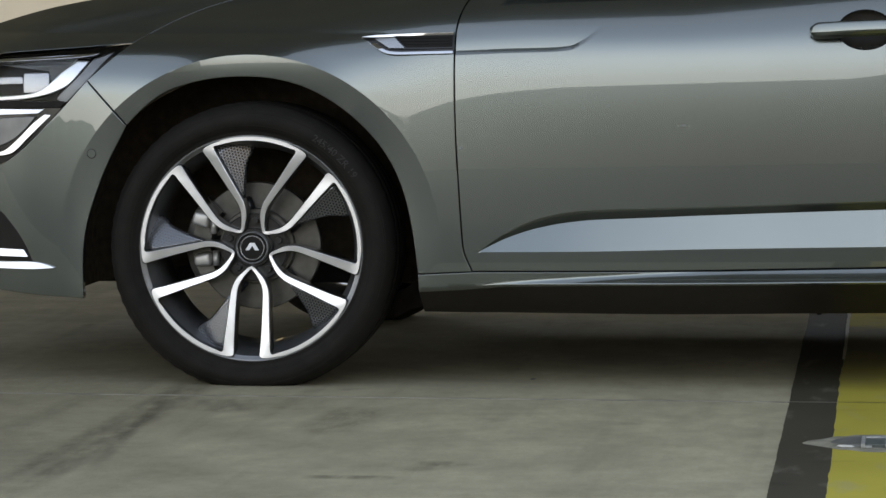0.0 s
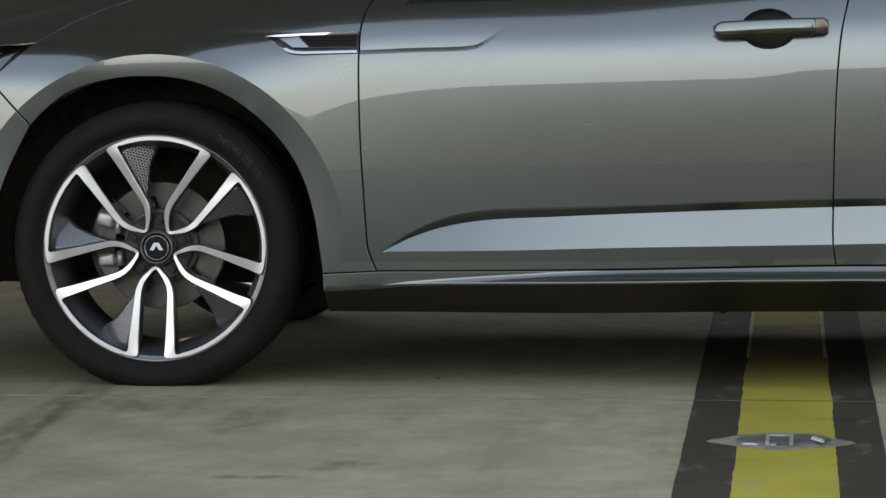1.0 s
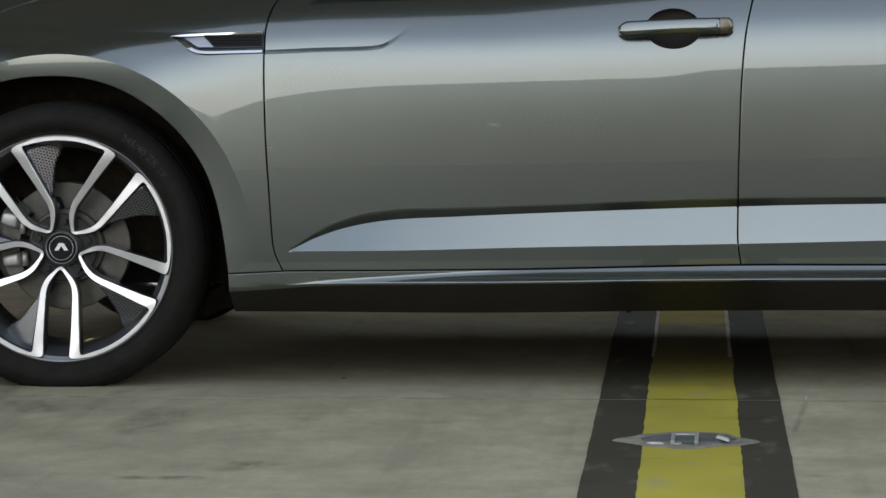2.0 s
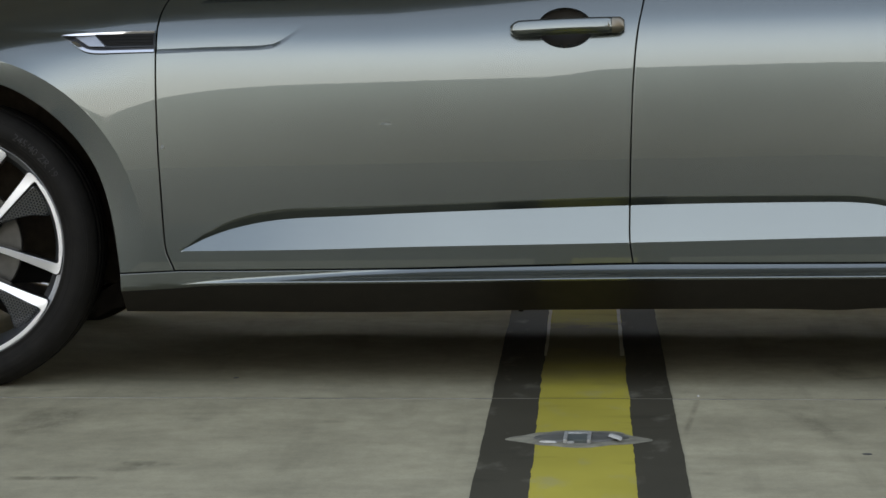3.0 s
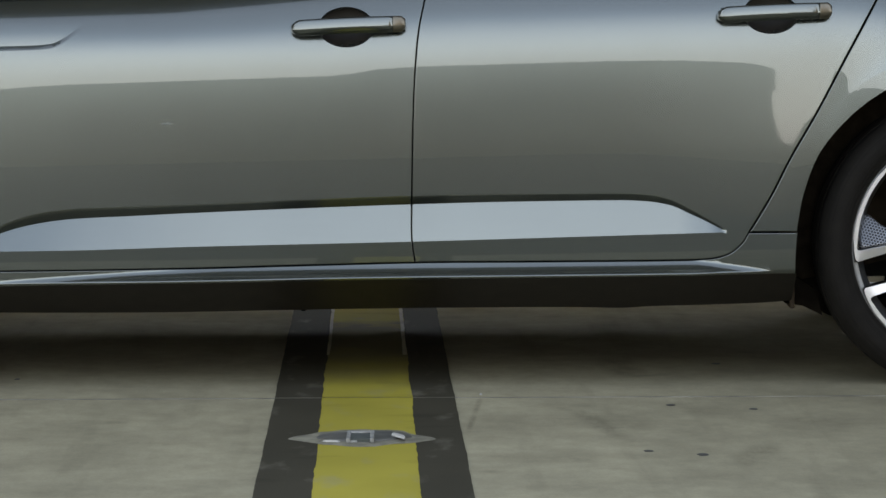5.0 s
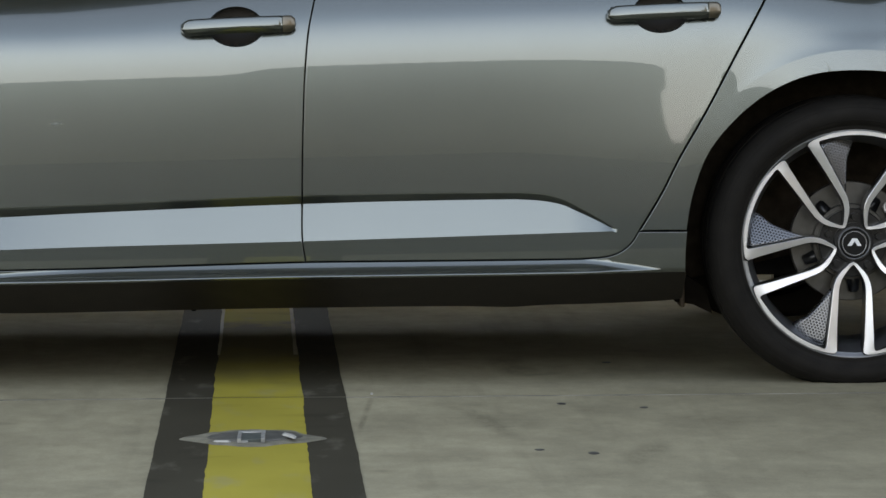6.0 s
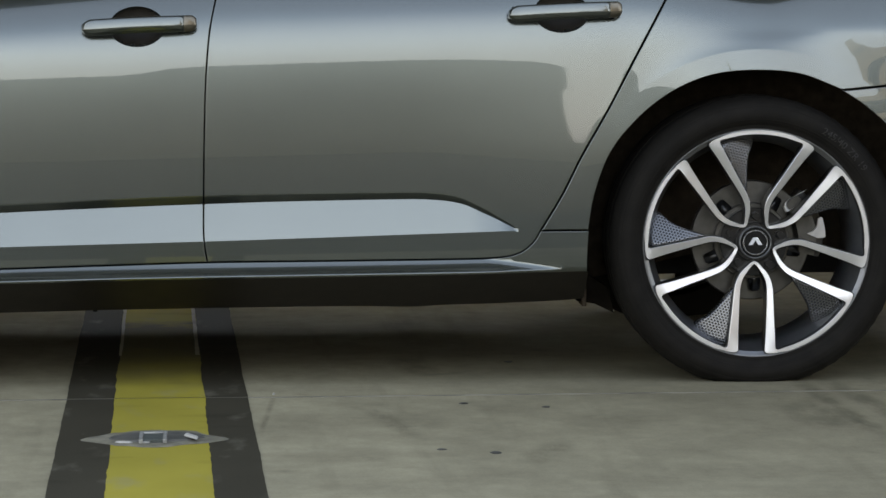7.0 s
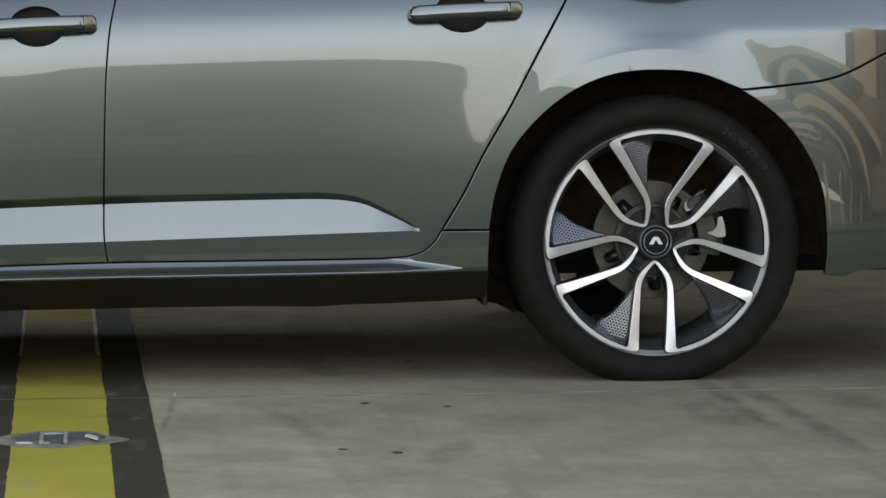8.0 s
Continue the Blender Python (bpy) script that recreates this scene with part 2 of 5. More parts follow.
CHALK = worn_paint("chalky_edge_paint", (0.60, 0.57, 0.45), (0.22, 0.20, 0.14), 1.0)


# ---------------------------------------------------------------- mesh helpers
def part(name, bm, material, parent=None, label="", smooth=True):
    me = bpy.data.meshes.new(name)
    bm.to_mesh(me)
    bm.free()
    me.materials.append(material)
    if smooth:
        me.polygons.foreach_set("use_smooth", [True] * len(me.polygons))
    ob = new(name, me)
    ob.parent = parent
    return tagged(ob, label)


def pydata(name, verts, faces, material, parent=None, label="", smooth=True, normals=None):
    me = bpy.data.meshes.new(name)
    me.from_pydata([tuple(map(float, v)) for v in verts], [], faces)
    me.materials.append(material)
    if smooth:
        me.polygons.foreach_set("use_smooth", [True] * len(me.polygons))
    if normals is not None:
        me.normals_split_custom_set([tuple(map(float, n)) for n in normals])
    me.update()
    ob = new(name, me)
    ob.parent = parent
    return tagged(ob, label)


def box(name, lo, hi, material, parent=None, label="", bevel=0.0, kind=""):
    bm = bmesh.new()
    bmesh.ops.create_cube(bm, size=1)
    for v in bm.verts:
        v.co = Vector([(a + b) / 2 + c * (b - a) for a, b, c in zip(lo, hi, v.co)])
    if bevel:
        bmesh.ops.bevel(bm, geom=bm.edges[:], offset=bevel, segments=2, profile=0.6, affect="EDGES")
    return tagged(part(name, bm, material, parent, label, smooth=False), kind=kind)


def spline(pts, step=0.008, closed=False):
    """A smooth polyline through the points (Catmull-Rom with chord-length knots)."""
    p = np.array(pts, float)
    if len(p) == 2:
        n = max(2, int(np.hypot(*(p[1] - p[0])) / step) + 1)
        return np.linspace(p[0], p[1], n)
    ext = np.vstack([p[-1], p, p[0], p[1]]) if closed else np.vstack([2 * p[0] - p[1], p, 2 * p[-1] - p[-2]])
    out = []
    for i in range(1, len(ext) - 2):
        a, b, c, d = ext[i - 1:i + 3]
        t0, t1 = 0.0, np.linalg.norm(b - a) ** 0.5
        t2 = t1 + np.linalg.norm(c - b) ** 0.5
        t3 = t2 + np.linalg.norm(d - c) ** 0.5
        n = max(1, int(np.linalg.norm(c - b) / step))
        for t in np.linspace(t1, t2, n, endpoint=False):
            A1 = (t1 - t) / (t1 - t0) * a + (t - t0) / (t1 - t0) * b
            A2 = (t2 - t) / (t2 - t1) * b + (t - t1) / (t2 - t1) * c
            A3 = (t3 - t) / (t3 - t2) * c + (t - t2) / (t3 - t2) * d
            B1 = (t2 - t) / (t2 - t0) * A1 + (t - t0) / (t2 - t0) * A2
            B2 = (t3 - t) / (t3 - t1) * A2 + (t - t1) / (t3 - t1) * A3
            out.append((t2 - t) / (t2 - t1) * B1 + (t - t1) / (t2 - t1) * B2)
    if not closed:
        out.append(p[-1])
    return np.array(out)


def loop(*segments):
    """Joins polylines end to end into one closed outline, counter-clockwise."""
    pts = []
    for s in segments:
        for q in np.atleast_2d(s):
            if not pts or np.hypot(*(q - pts[-1])) > 0.0015:
                pts.append(q)
    if np.hypot(*(pts[0] - pts[-1])) < 0.0015:
        pts.pop()
    p = np.array(pts)
    area = np.sum(p[:, 0] * np.roll(p[:, 1], -1) - np.roll(p[:, 0], -1) * p[:, 1])
    return p if area > 0 else p[::-1]


def outward(p):
    """In-plane normals of a counter-clockwise outline."""
    d = np.roll(p, -1, 0) - np.roll(p, 1, 0)
    n = np.c_[d[:, 1], -d[:, 0]]
    return n / np.maximum(np.hypot(n[:, 0], n[:, 1]), 1e-9)[:, None]


def inside(poly, q):
    x, y = q[:, 0], q[:, 1]
    r = np.zeros(len(q), bool)
    for (x0, y0), (x1, y1) in zip(poly, np.roll(poly, -1, 0)):
        if y0 != y1:
            r ^= ((y0 > y) != (y1 > y)) & (x < (x1 - x0) * (y - y0) / (y1 - y0) + x0)
    return r


def away(pts, q, dist):
    """Which of q lie further than dist from all of pts."""
    keep = np.ones(len(q), bool)
    for i in range(0, len(q), 2000):
        d = np.hypot(q[i:i + 2000, None, 0] - pts[None, :, 0], q[i:i + 2000, None, 1] - pts[None, :, 1])
        keep[i:i + 2000] = d.min(1) > dist
    return keep


def sheet(name, outline, depth, material, parent, label="", creases=(), fine=(), grid=0.014, gap=0.0028, back=0.022, edge=0.0018, crisp=True):
    """A body panel: the outline in side view (x, z), laid on the surface y = -depth(x, z), with rolled edges.
    creases: polylines that the mesh follows. fine: (cx, cz, rx, rz, step) patches with a closer mesh."""
    p = outline - outward(outline) * gap
    lo, hi = p.min(0), p.max(0)
    gx, gz = np.meshgrid(np.arange(lo[0], hi[0], grid), np.arange(lo[1], hi[1], grid))
    q = np.c_[gx.ravel(), gz.ravel()]
    for cx, cz, rx, rz, st in fine:
        fx, fz = np.meshgrid(np.arange(cx - rx, cx + rx, st), np.arange(cz - rz, cz + rz, st))
        f = np.c_[fx.ravel(), fz.ravel()]
        q = np.vstack([q[((q[:, 0] - cx) / rx) ** 2 + ((q[:, 1] - cz) / rz) ** 2 > 1.0], f[((f[:, 0] - cx) / rx) ** 2 + ((f[:, 1] - cz) / rz) ** 2 <= 1.0]])
    q = q[inside(p, q)]
    q = q[away(p, q, 0.005)]
    verts = [p]
    edges = [(i, (i + 1) % len(p)) for i in range(len(p))]
    n = len(p)
    for c in creases:
        c = np.array(c)
        if len(q):
            q = q[away(c, q, 0.005)]
        verts.append(c)
        edges += [(n + i, n + i + 1) for i in range(len(c) - 1)]
        n += len(c)
    verts.append(q)
    allv = np.vstack(verts)
    vs, _, fs, *_ = geometry.delaunay_2d_cdt([Vector(v) for v in allv], edges, [], 0, 1e-5)
    vs = np.array([tuple(v) for v in vs])
    fs = np.array([f for f in fs if len(f) == 3])
    cen = vs[fs].mean(1)
    fs = fs[inside(p, cen)]
    cen = vs[fs].mean(1)
    used = np.unique(fs)
    renum = -np.ones(len(vs), int)
    renum[used] = np.arange(len(used))
    vs, fs = vs[used], renum[fs]
    tri = vs[fs]
    ar = (tri[:, 1, 0] - tri[:, 0, 0]) * (tri[:, 2, 1] - tri[:, 0, 1]) - (tri[:, 2, 0] - tri[:, 0, 0]) * (tri[:, 1, 1] - tri[:, 0, 1])
    fs[ar < 0] = fs[ar < 0][:, ::-1]

    def normal_at(w):
        e = 0.0006
        gx_ = (depth(w[:, 0] + e, w[:, 1]) - depth(w[:, 0] - e, w[:, 1])) / (2 * e)
        gz_ = (depth(w[:, 0], w[:, 1] + e) - depth(w[:, 0], w[:, 1] - e)) / (2 * e)
        m = np.c_[-gx_, -np.ones(len(w)), -gz_]
        return m / np.linalg.norm(m, axis=1)[:, None]

    corner = vs[fs].reshape(-1, 2)
    mid = np.repeat(vs[fs].mean(1), 3, 0)
    nudged = corner + (mid - corner) * np.minimum(0.5, 0.004 / np.maximum(np.hypot(*(mid - corner).T), 1e-6))[:, None]
    norms = normal_at(corner)
    if creases and crisp:
        near = np.repeat(~away(np.vstack([np.array(c) for c in creases]), vs, 0.0065)[fs].reshape(-1), 1)
        norms[near] = normal_at(nudged[near])
    V = np.c_[vs[:, 0], -depth(vs[:, 0], vs[:, 1]), vs[:, 1]]
    faces = fs.tolist()
    # rolled edge
    n2 = outward(p)
    d0 = depth(p[:, 0], p[:, 1])
    r0 = np.c_[p[:, 0], -d0, p[:, 1]]
    p1 = p + n2 * edge
    r1 = np.c_[p1[:, 0], -d0 + edge, p1[:, 1]]
    r2 = np.c_[p1[:, 0], -d0 + back, p1[:, 1]]
    base = len(V)
    V = np.vstack([V, r0, r1, r2])
    k = len(p)
    sn = normal_at(p - n2 * 0.001)
    on = np.c_[n2[:, 0], np.zeros(k), n2[:, 1]]
    ring_n = [sn, on, on]
    ln = [norms]
    for a in range(2):
        for i in range(k):
            j = (i + 1) % k
            faces.append([base + a * k + j, base + a * k + i, base + (a + 1) * k + i, base + (a + 1) * k + j])
            ln.append(np.array([ring_n[a][j], ring_n[a][i], ring_n[a + 1][i], ring_n[a + 1][j]]))
    return pydata(name, V, faces, material, parent, label, True, np.vstack(ln))


def lathe(profile, segs, squash=None, flip=False):
    """Verts and faces of a profile of (radius, y) turned round the y axis."""
    V, Fc = [], []
    for k in range(segs):
        a = 2 * math.pi * k / segs
        for r, y in profile:
            V.append((r * math.cos(a), y, r * math.sin(a)))
    m = len(profile)
    for k in range(segs):
        for i in range(m - 1):
            a, b = k * m + i, k * m + i + 1
            c, d = ((k + 1) % segs) * m + i + 1, ((k + 1) % segs) * m + i
            Fc.append((a, d, c, b) if not flip else (a, b, c, d))
    return V, Fc


def hermite(pts):
    """A smooth function of x through points, without overshoot."""
    X, Z = np.array(pts, float).T
    h, d = np.diff(X), np.diff(Z) / np.diff(X)
    m = np.r_[d[0], np.where(d[:-1] * d[1:] > 0, 2 * d[:-1] * d[1:] / np.where(d[:-1] + d[1:] == 0, 1, d[:-1] + d[1:]), 0), d[-1]]

    def f(x):
        x = np.clip(np.asarray(x, float), X[0], X[-1])
        i = np.clip(np.searchsorted(X, x) - 1, 0, len(h) - 1)
        t = (x - X[i]) / h[i]
        return ((1 + 2 * t) * (1 - t) ** 2 * Z[i] + t * (1 - t) ** 2 * h[i] * m[i] + t * t * (3 - 2 * t) * Z[i + 1] + t * t * (t - 1) * h[i] * m[i + 1])
    return f


# ---------------------------------------------------------------- the place: a concrete deck with a painted line
def slab(name, x0, x1, y0, y1, z0, z1, material, label, cat="floor"):
    ob = box(name, (x0, y0, z0), (x1, y1, z1), material, None, label, 0.0025, "structure")
    return tagged(ob, category=cat)


ground = pydata("ground", [(-400, -400, -0.02), (400, -400, -0.02), (400, 400, -0.02), (-400, 400, -0.02)], [(0, 1, 2, 3)], FARCON, None,
                "wide dark asphalt yard round the parking deck", False)
tagged(ground, category="ground", kind="structure")
slab("floor", -14, 18, -0.1965, 7.0, -0.14, 0.0, CONCRETE, "smooth grey concrete floor slab with tyre marks under the car")
slab("floor", -14, 18, -2.6, -0.2045, -0.14, 0.0, CONCRETE, "smooth grey concrete floor slab before the car")

# thin pale sealing strip in the joint between the slabs
joint = box("trim", (-14, -0.2040, -0.02), (18, -0.1970, 0.0012), mat("joint_seal", (0.215, 0.20, 0.165), 0.8, var=0.5, scale=9), None,
            "thin pale sealing strip in the floor joint", 0.0, "structure")
tagged(joint, category="joint")


def line_band(name, s0, s1, y0, y1, z, material, label, rag=0.003, seed=1):
    """A painted band across the floor with slightly ragged edges; x = s - 0.0121 y."""
    n = int((y1 - y0) / 0.02)
    V, Fc = [], []
    for i in range(n + 1):
        y = y0 + (y1 - y0) * i / n
        for s, k in ((s0, 0.0), (s1, 9.0)):
            j = rag * (noise.noise((y * 2.2, k, seed)) + 0.5 * noise.noise((y * 9, k, seed + 5)) + 0.35 * noise.noise((y * 31, k, seed + 8)))
            V += [(s - 0.0121 * y + j, y, z), (s - 0.0121 * y + j, y, z - 0.003)]
    for i in range(n):
        a, b = i * 4, i * 4 + 4
        Fc += [(a, a + 2, b + 2, b), (a + 1, a, b, b + 1), (a + 2, a + 3, b + 3, b + 2)]
    return tagged(pydata(name, V, Fc, material, None, label, False), category="floor marking", kind="structure")


for y0, y1 in ((-2.59, -0.2052), (-0.1958, 6.5)):
    line_band("floor_marking", 1.2415, 1.3505, y0, y1, 0.0014, GREYPAINT, "dark grey painted border of the yellow floor line", seed=2)
    line_band("floor_marking", 1.5425, 1.641, y0, y1, 0.0014, GREYPAINT, "dark grey painted border of the yellow floor line", seed=3)
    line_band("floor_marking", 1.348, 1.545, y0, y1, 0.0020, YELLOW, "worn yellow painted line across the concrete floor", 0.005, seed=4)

# pale undercoat left along the edges of the line, under the car
line_band("floor_marking", 1.3475, 1.3555, 0.70, 3.2, 0.0027, CHALK, "pale chalky edge of the yellow floor line", 0.003, seed=7)
line_band("floor_marking", 1.5350, 1.5445, 0.70, 3.2, 0.0027, CHALK, "pale chalky edge of the yellow floor line", 0.003, seed=8)

# unseen deck added overhead to shape the light, open on both long sides; a low wall across the yard that the paintwork
# mirrors
ceiling = box("ceiling", (-14, -0.6, 2.75), (18, 7.5, 3.1), mat("added_soffit", (0.55, 0.55, 0.53), 0.8, var=0.2, scale=2), None,
              "unseen concrete soffit added to block the sun and darken upper reflections", 0.02, "structure")
tagged(ceiling, category="ceiling")


def yard_wall():
    top = spline([(-2.15, 1.20), (-2.13, 1.28), (-2.09, 1.37), (-2.02, 1.47), (-1.95, 1.58), (-1.80, 1.72), (-1.52, 1.88), (-1.10, 1.99), (-0.4, 2.03), (0.5, 2.06), (1.0, 2.10), (1.35, 2.34), (2.2, 2.40), (3.0, 2.385), (3.53, 2.345), (3.75, 2.305), (3.94, 2.26), (4.06, 2.20), (4.12, 2.14), (4.155, 2.07), (4.165, 1.80)], 0.05)
    top = np.vstack([top, [(4.16, 1.55), (4.14, 1.51), (4.115, 1.20), (4.10, 0.94), (4.09, 0.69), (4.085, 0.52), (4.085, -0.02)]])
    pts = [(-2.13, -0.02), (-2.135, 0.85)] + [tuple(q) for q in top]
    n = len(pts)
    V = [(x, -17.0, z) for x, z in pts] + [(x, -17.5, z) for x, z in pts]
    Fc = [tuple(range(n)), tuple(range(n, 2 * n))[::-1]] + [(i, n + i, n + (i + 1) % n, (i + 1) % n) for i in range(n)]
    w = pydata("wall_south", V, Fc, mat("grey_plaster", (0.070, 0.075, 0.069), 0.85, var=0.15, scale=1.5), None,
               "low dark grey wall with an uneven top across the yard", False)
    return tagged(w, category="wall", kind="structure")


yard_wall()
# unseen wall, added to keep light from behind off the floor under the car
blocking_wall = box("wall_north", (-2.2, 9.0, -0.02), (18, 9.3, 2.3), mat("light_blocking_wall", (0.16, 0.155, 0.14), 0.85, var=0.12, scale=1.5), None,
                "unseen grey wall added to block light from behind the car", 0.02, "structure")
tagged(blocking_wall, category="wall")
backdrop = box("backdrop", (-60, 34, -0.02), (10, 34.5, 9), mat("warm_stucco", (0.62, 0.50, 0.36), 0.9, var=0.12, scale=0.4), None,
               "beige wall far behind the car", 0.05, "structure")
tagged(backdrop, category="wall")


def hill_ridge():
    """Low wooded ridge far off, beyond the yard."""
    V, Fc = [], []
    n = 90
    for i in range(n + 1):
        a = radians(205 + 42 * i / n)
        h = 6.3 + 1.5 * noise.noise((i * 0.13, 0, 4)) + 0.3 * noise.noise((i * 0.45, 0, 2))
        fall = min(1.0, i / 8, (n - i) / 8)
        for r, z in ((165, -0.02), (180, h * fall), (200, -0.02)):
            V.append((r * math.cos(a), r * math.sin(a), z))
    for i in range(n):
        k = i * 3
        Fc += [(k, k + 3, k + 4, k + 1), (k + 1, k + 4, k + 5, k + 2)]
    ob = pydata("backdrop", V, Fc, mat("wooded_slope", (0.035, 0.045, 0.028), 0.9, var=0.3, scale=0.2), None, "low wooded ridge far beyond the yard", False)
    return tagged(ob, category="hill", kind="structure")


hill_ridge()


# ---------------------------------------------------------------- the car's side surface
# distance outwards of the skin as a function of place along the car and height
_zz = np.arange(0.0, 1.2, 0.00025)
_tilt = np.interp(_zz, [0.0, 0.15, 0.27, 0.36, 0.46, 0.56, 0.64, 0.72, 0.765, 0.80, 0.84, 0.88, 0.93, 1.0, 1.2],
                  [-14, -8, -1.2, -0.6, 0.0, 1.1, 2.0, 3.5, 7, 13, 25, 36, 46, 57, 70])
_tilt = np.convolve(np.pad(_tilt, 80, mode="edge"), np.ones(161) / 161, "valid")
_out = -np.cumsum(np.tan(np.radians(_tilt))) * 0.00025
_out -= np.interp(0.5, _zz, _out)
HUBZ, XR = 0.3176, 2.809


BONNET_RIDGE = hermite([(-0.9, 0.67), (-0.54, 0.800), (-0.48, 0.820), (-0.41, 0.835), (-0.28, 0.857), (-0.19, 0.872), (0.10, 0.905), (0.40, 0.935)])


def plan(x):
    x = np.asarray(x, float)
    s, r = np.clip((-0.2 - x) / 0.73, 0, None), np.clip((x - 3.1) / 0.82, 0, None)
    return 0.030 - 0.514 * s ** 3 - 0.4675 * r ** 2.6 - 0.004 * ((x - 1.45) / 1.5) ** 2


LIP_LEAN = -0.138


def smooth(k):
    k = np.clip(k, 0, 1)
    return k * k * (3 - 2 * k)


def flare(x, z):
    f = 0.0
    for cx, rc in ((0.0, 0.446), (XR, 0.443)):
        r = np.hypot(x - cx, np.maximum(z - HUBZ, 0))
        up = np.maximum(z - HUBZ, 0) / np.maximum(r, 0.05)
        if cx > 0.0:
            f = f + 0.08 * np.clip(rc - r, 0, 0.06) * up ** 2
        swell = 0.0115 if cx == 0.0 else np.interp(x, [XR - 0.15, XR + 0.15], [0.0115, 0.0045])
        f = f + ((0.0001 + 1.15 * swell * up ** 11) if cx == 0.0 else (0.0003 + swell * up ** 8)) * np.exp(-np.clip(r - rc, 0, None) / 0.036)
    return f


def leaning(x, z):
    """How far the skin leans in from the plain section, and out over the wheels."""
    # the front wing leans back sooner towards the bonnet
    k = np.interp(x, [-0.1, 0.1, 0.25, 0.40, 0.60, 1.0, 1.3, 1.55], [1.0, 0.95, 0.65, 0.40, 0.30, 0.28, 0.12, 0.0])
    d = np.clip(z - 0.757, 0, None)
    lean = k * np.where(d < 0.09, 4.2 * d * d, 4.2 * 0.0081 + 0.756 * (d - 0.09))
    k = np.clip((0.485 - x) / 0.30, 0, 1)
    e = np.clip(z - 0.672, 0, 0.14)
    lean = lean + k * k * (3 - 2 * k) * 1.3 * (1 + 1.0 * np.clip((0.20 - x) / 0.35, 0, 1)) * e * e
    k = np.clip((x - 2.50) / 0.40, 0, 1)
    e = np.clip(z - np.interp(x, [2.85, 2.97], [0.775, 0.794]), 0, 0.16)
    w = np.interp(x, [2.85, 2.97], [0, 1])
    lean = lean + k * k * (3 - 2 * k) * ((1 - w) * 2.5 * e * e + w * 0.30 * (e - 0.012 * (1 - np.exp(-e / 0.012))))
    # the tail leans inwards towards the boot
    k = np.clip((x - 2.55) / 0.45, 0, 1)
    lean = lean + k * k * (3 - 2 * k) * 0.045 * (np.clip(z, 0.35, 0.80) - 0.35)
    lean = lean + 0.0009 * (1 + np.tanh((x - 3.09) / 0.05))
    # haunch over the rear wheel
    lean = lean + 0.0038 * (1 + np.tanh((z - 0.788) / 0.02)) * np.exp(-((x - 2.85) / 0.10) ** 2)
    # the trailing edge of the rear door turns up a little
    k = 0.014 * smooth((x - 2.0) / 0.42) * (1 - smooth((x - 2.55) / 0.2)) + 0.006 * np.exp(-((x - 2.50) / 0.04) ** 2) - 0.008 * np.exp(-((x - 2.62) / 0.05) ** 2)
    lean = lean + k * 0.10 * np.tanh((z - 0.59) / 0.10)
    # soft ridge along the bonnet that faces the sky
    w = (z - BONNET_RIDGE(x)) / 0.016
    lean = lean - 0.0070 * (1 + np.clip((x + 0.45) / 0.25, 0, 0.6)) * (1 + np.tanh(w)) * np.clip((0.25 - x) / 0.2, 0, 1) * np.clip((x + 0.60) / 0.15, 0, 1)
    return flare(x, z) - lean


def skin(x, z):
    x, z = np.asarray(x, float), np.asarray(z, float)
    # the flat lip round the front wheel stands upright, set off by a crease from the leaning wing above it
    h = np.maximum(z - HUBZ, 0.0)
    r = np.maximum(np.hypot(x, h), 0.05)
    up = h / r
    g = np.where(r < 0.446, 0.446 / r, 1.0)
    xc, zc = x * g, np.minimum(z, HUBZ) + h * g
    e = 0.004
    turn = (leaning(xc + e * up, zc - e * x / r) - leaning(xc - e * up, zc + e * x / r)) / (2 * e)
    slope = LIP_LEAN * (0.35 + 0.65 * up) * smooth((z - 0.13) / 0.19) - smooth(up / 0.6) * turn * x / r / np.maximum(up, 0.3)
    add = leaning(xc, zc) + slope * np.clip(0.446 - r, 0, 0.08) * (g > 1)
    return plan(x) + np.interp(z - 0.028 * (x - 1.0), _zz, _out) + add


ZT = hermite([(0.532, 0.3162), (0.597, 0.360), (0.661, 0.389), (0.726, 0.405), (0.790, 0.412), (0.919, 0.416), (1.047, 0.420), (1.551, 0.438),
              (1.769, 0.441), (2.024, 0.442), (2.085, 0.439), (2.131, 0.429), (2.182, 0.405), (2.216, 0.385), (2.246, 0.366), (2.264, 0.3545)])
ZC = hermite([(0.532, 0.3156), (0.597, 0.347), (0.661, 0.368), (0.726, 0.381), (0.790, 0.388), (0.919, 0.394), (1.047, 0.400), (1.551, 0.418),
              (1.769, 0.423), (2.024, 0.4255), (2.079, 0.423), (2.130, 0.415), (2.182, 0.393), (2.216, 0.377), (2.250, 0.3595), (2.264, 0.3538)])
ZL = hermite([(0.532, 0.315), (0.790, 0.318), (1.047, 0.325), (1.551, 0.335), (2.024, 0.347), (2.264, 0.3533)])
CUPS = ((1.404, 0.818, 0.063, 0.0455), (2.361, 0.845, 0.063, 0.0455))
SCALLOP = hermite([(0.40, 0.770), (0.480, 0.772), (0.601, 0.777), (0.700, 0.7795), (0.740, 0.783), (0.765, 0.794), (0.790, 0.811), (0.813, 0.828)])


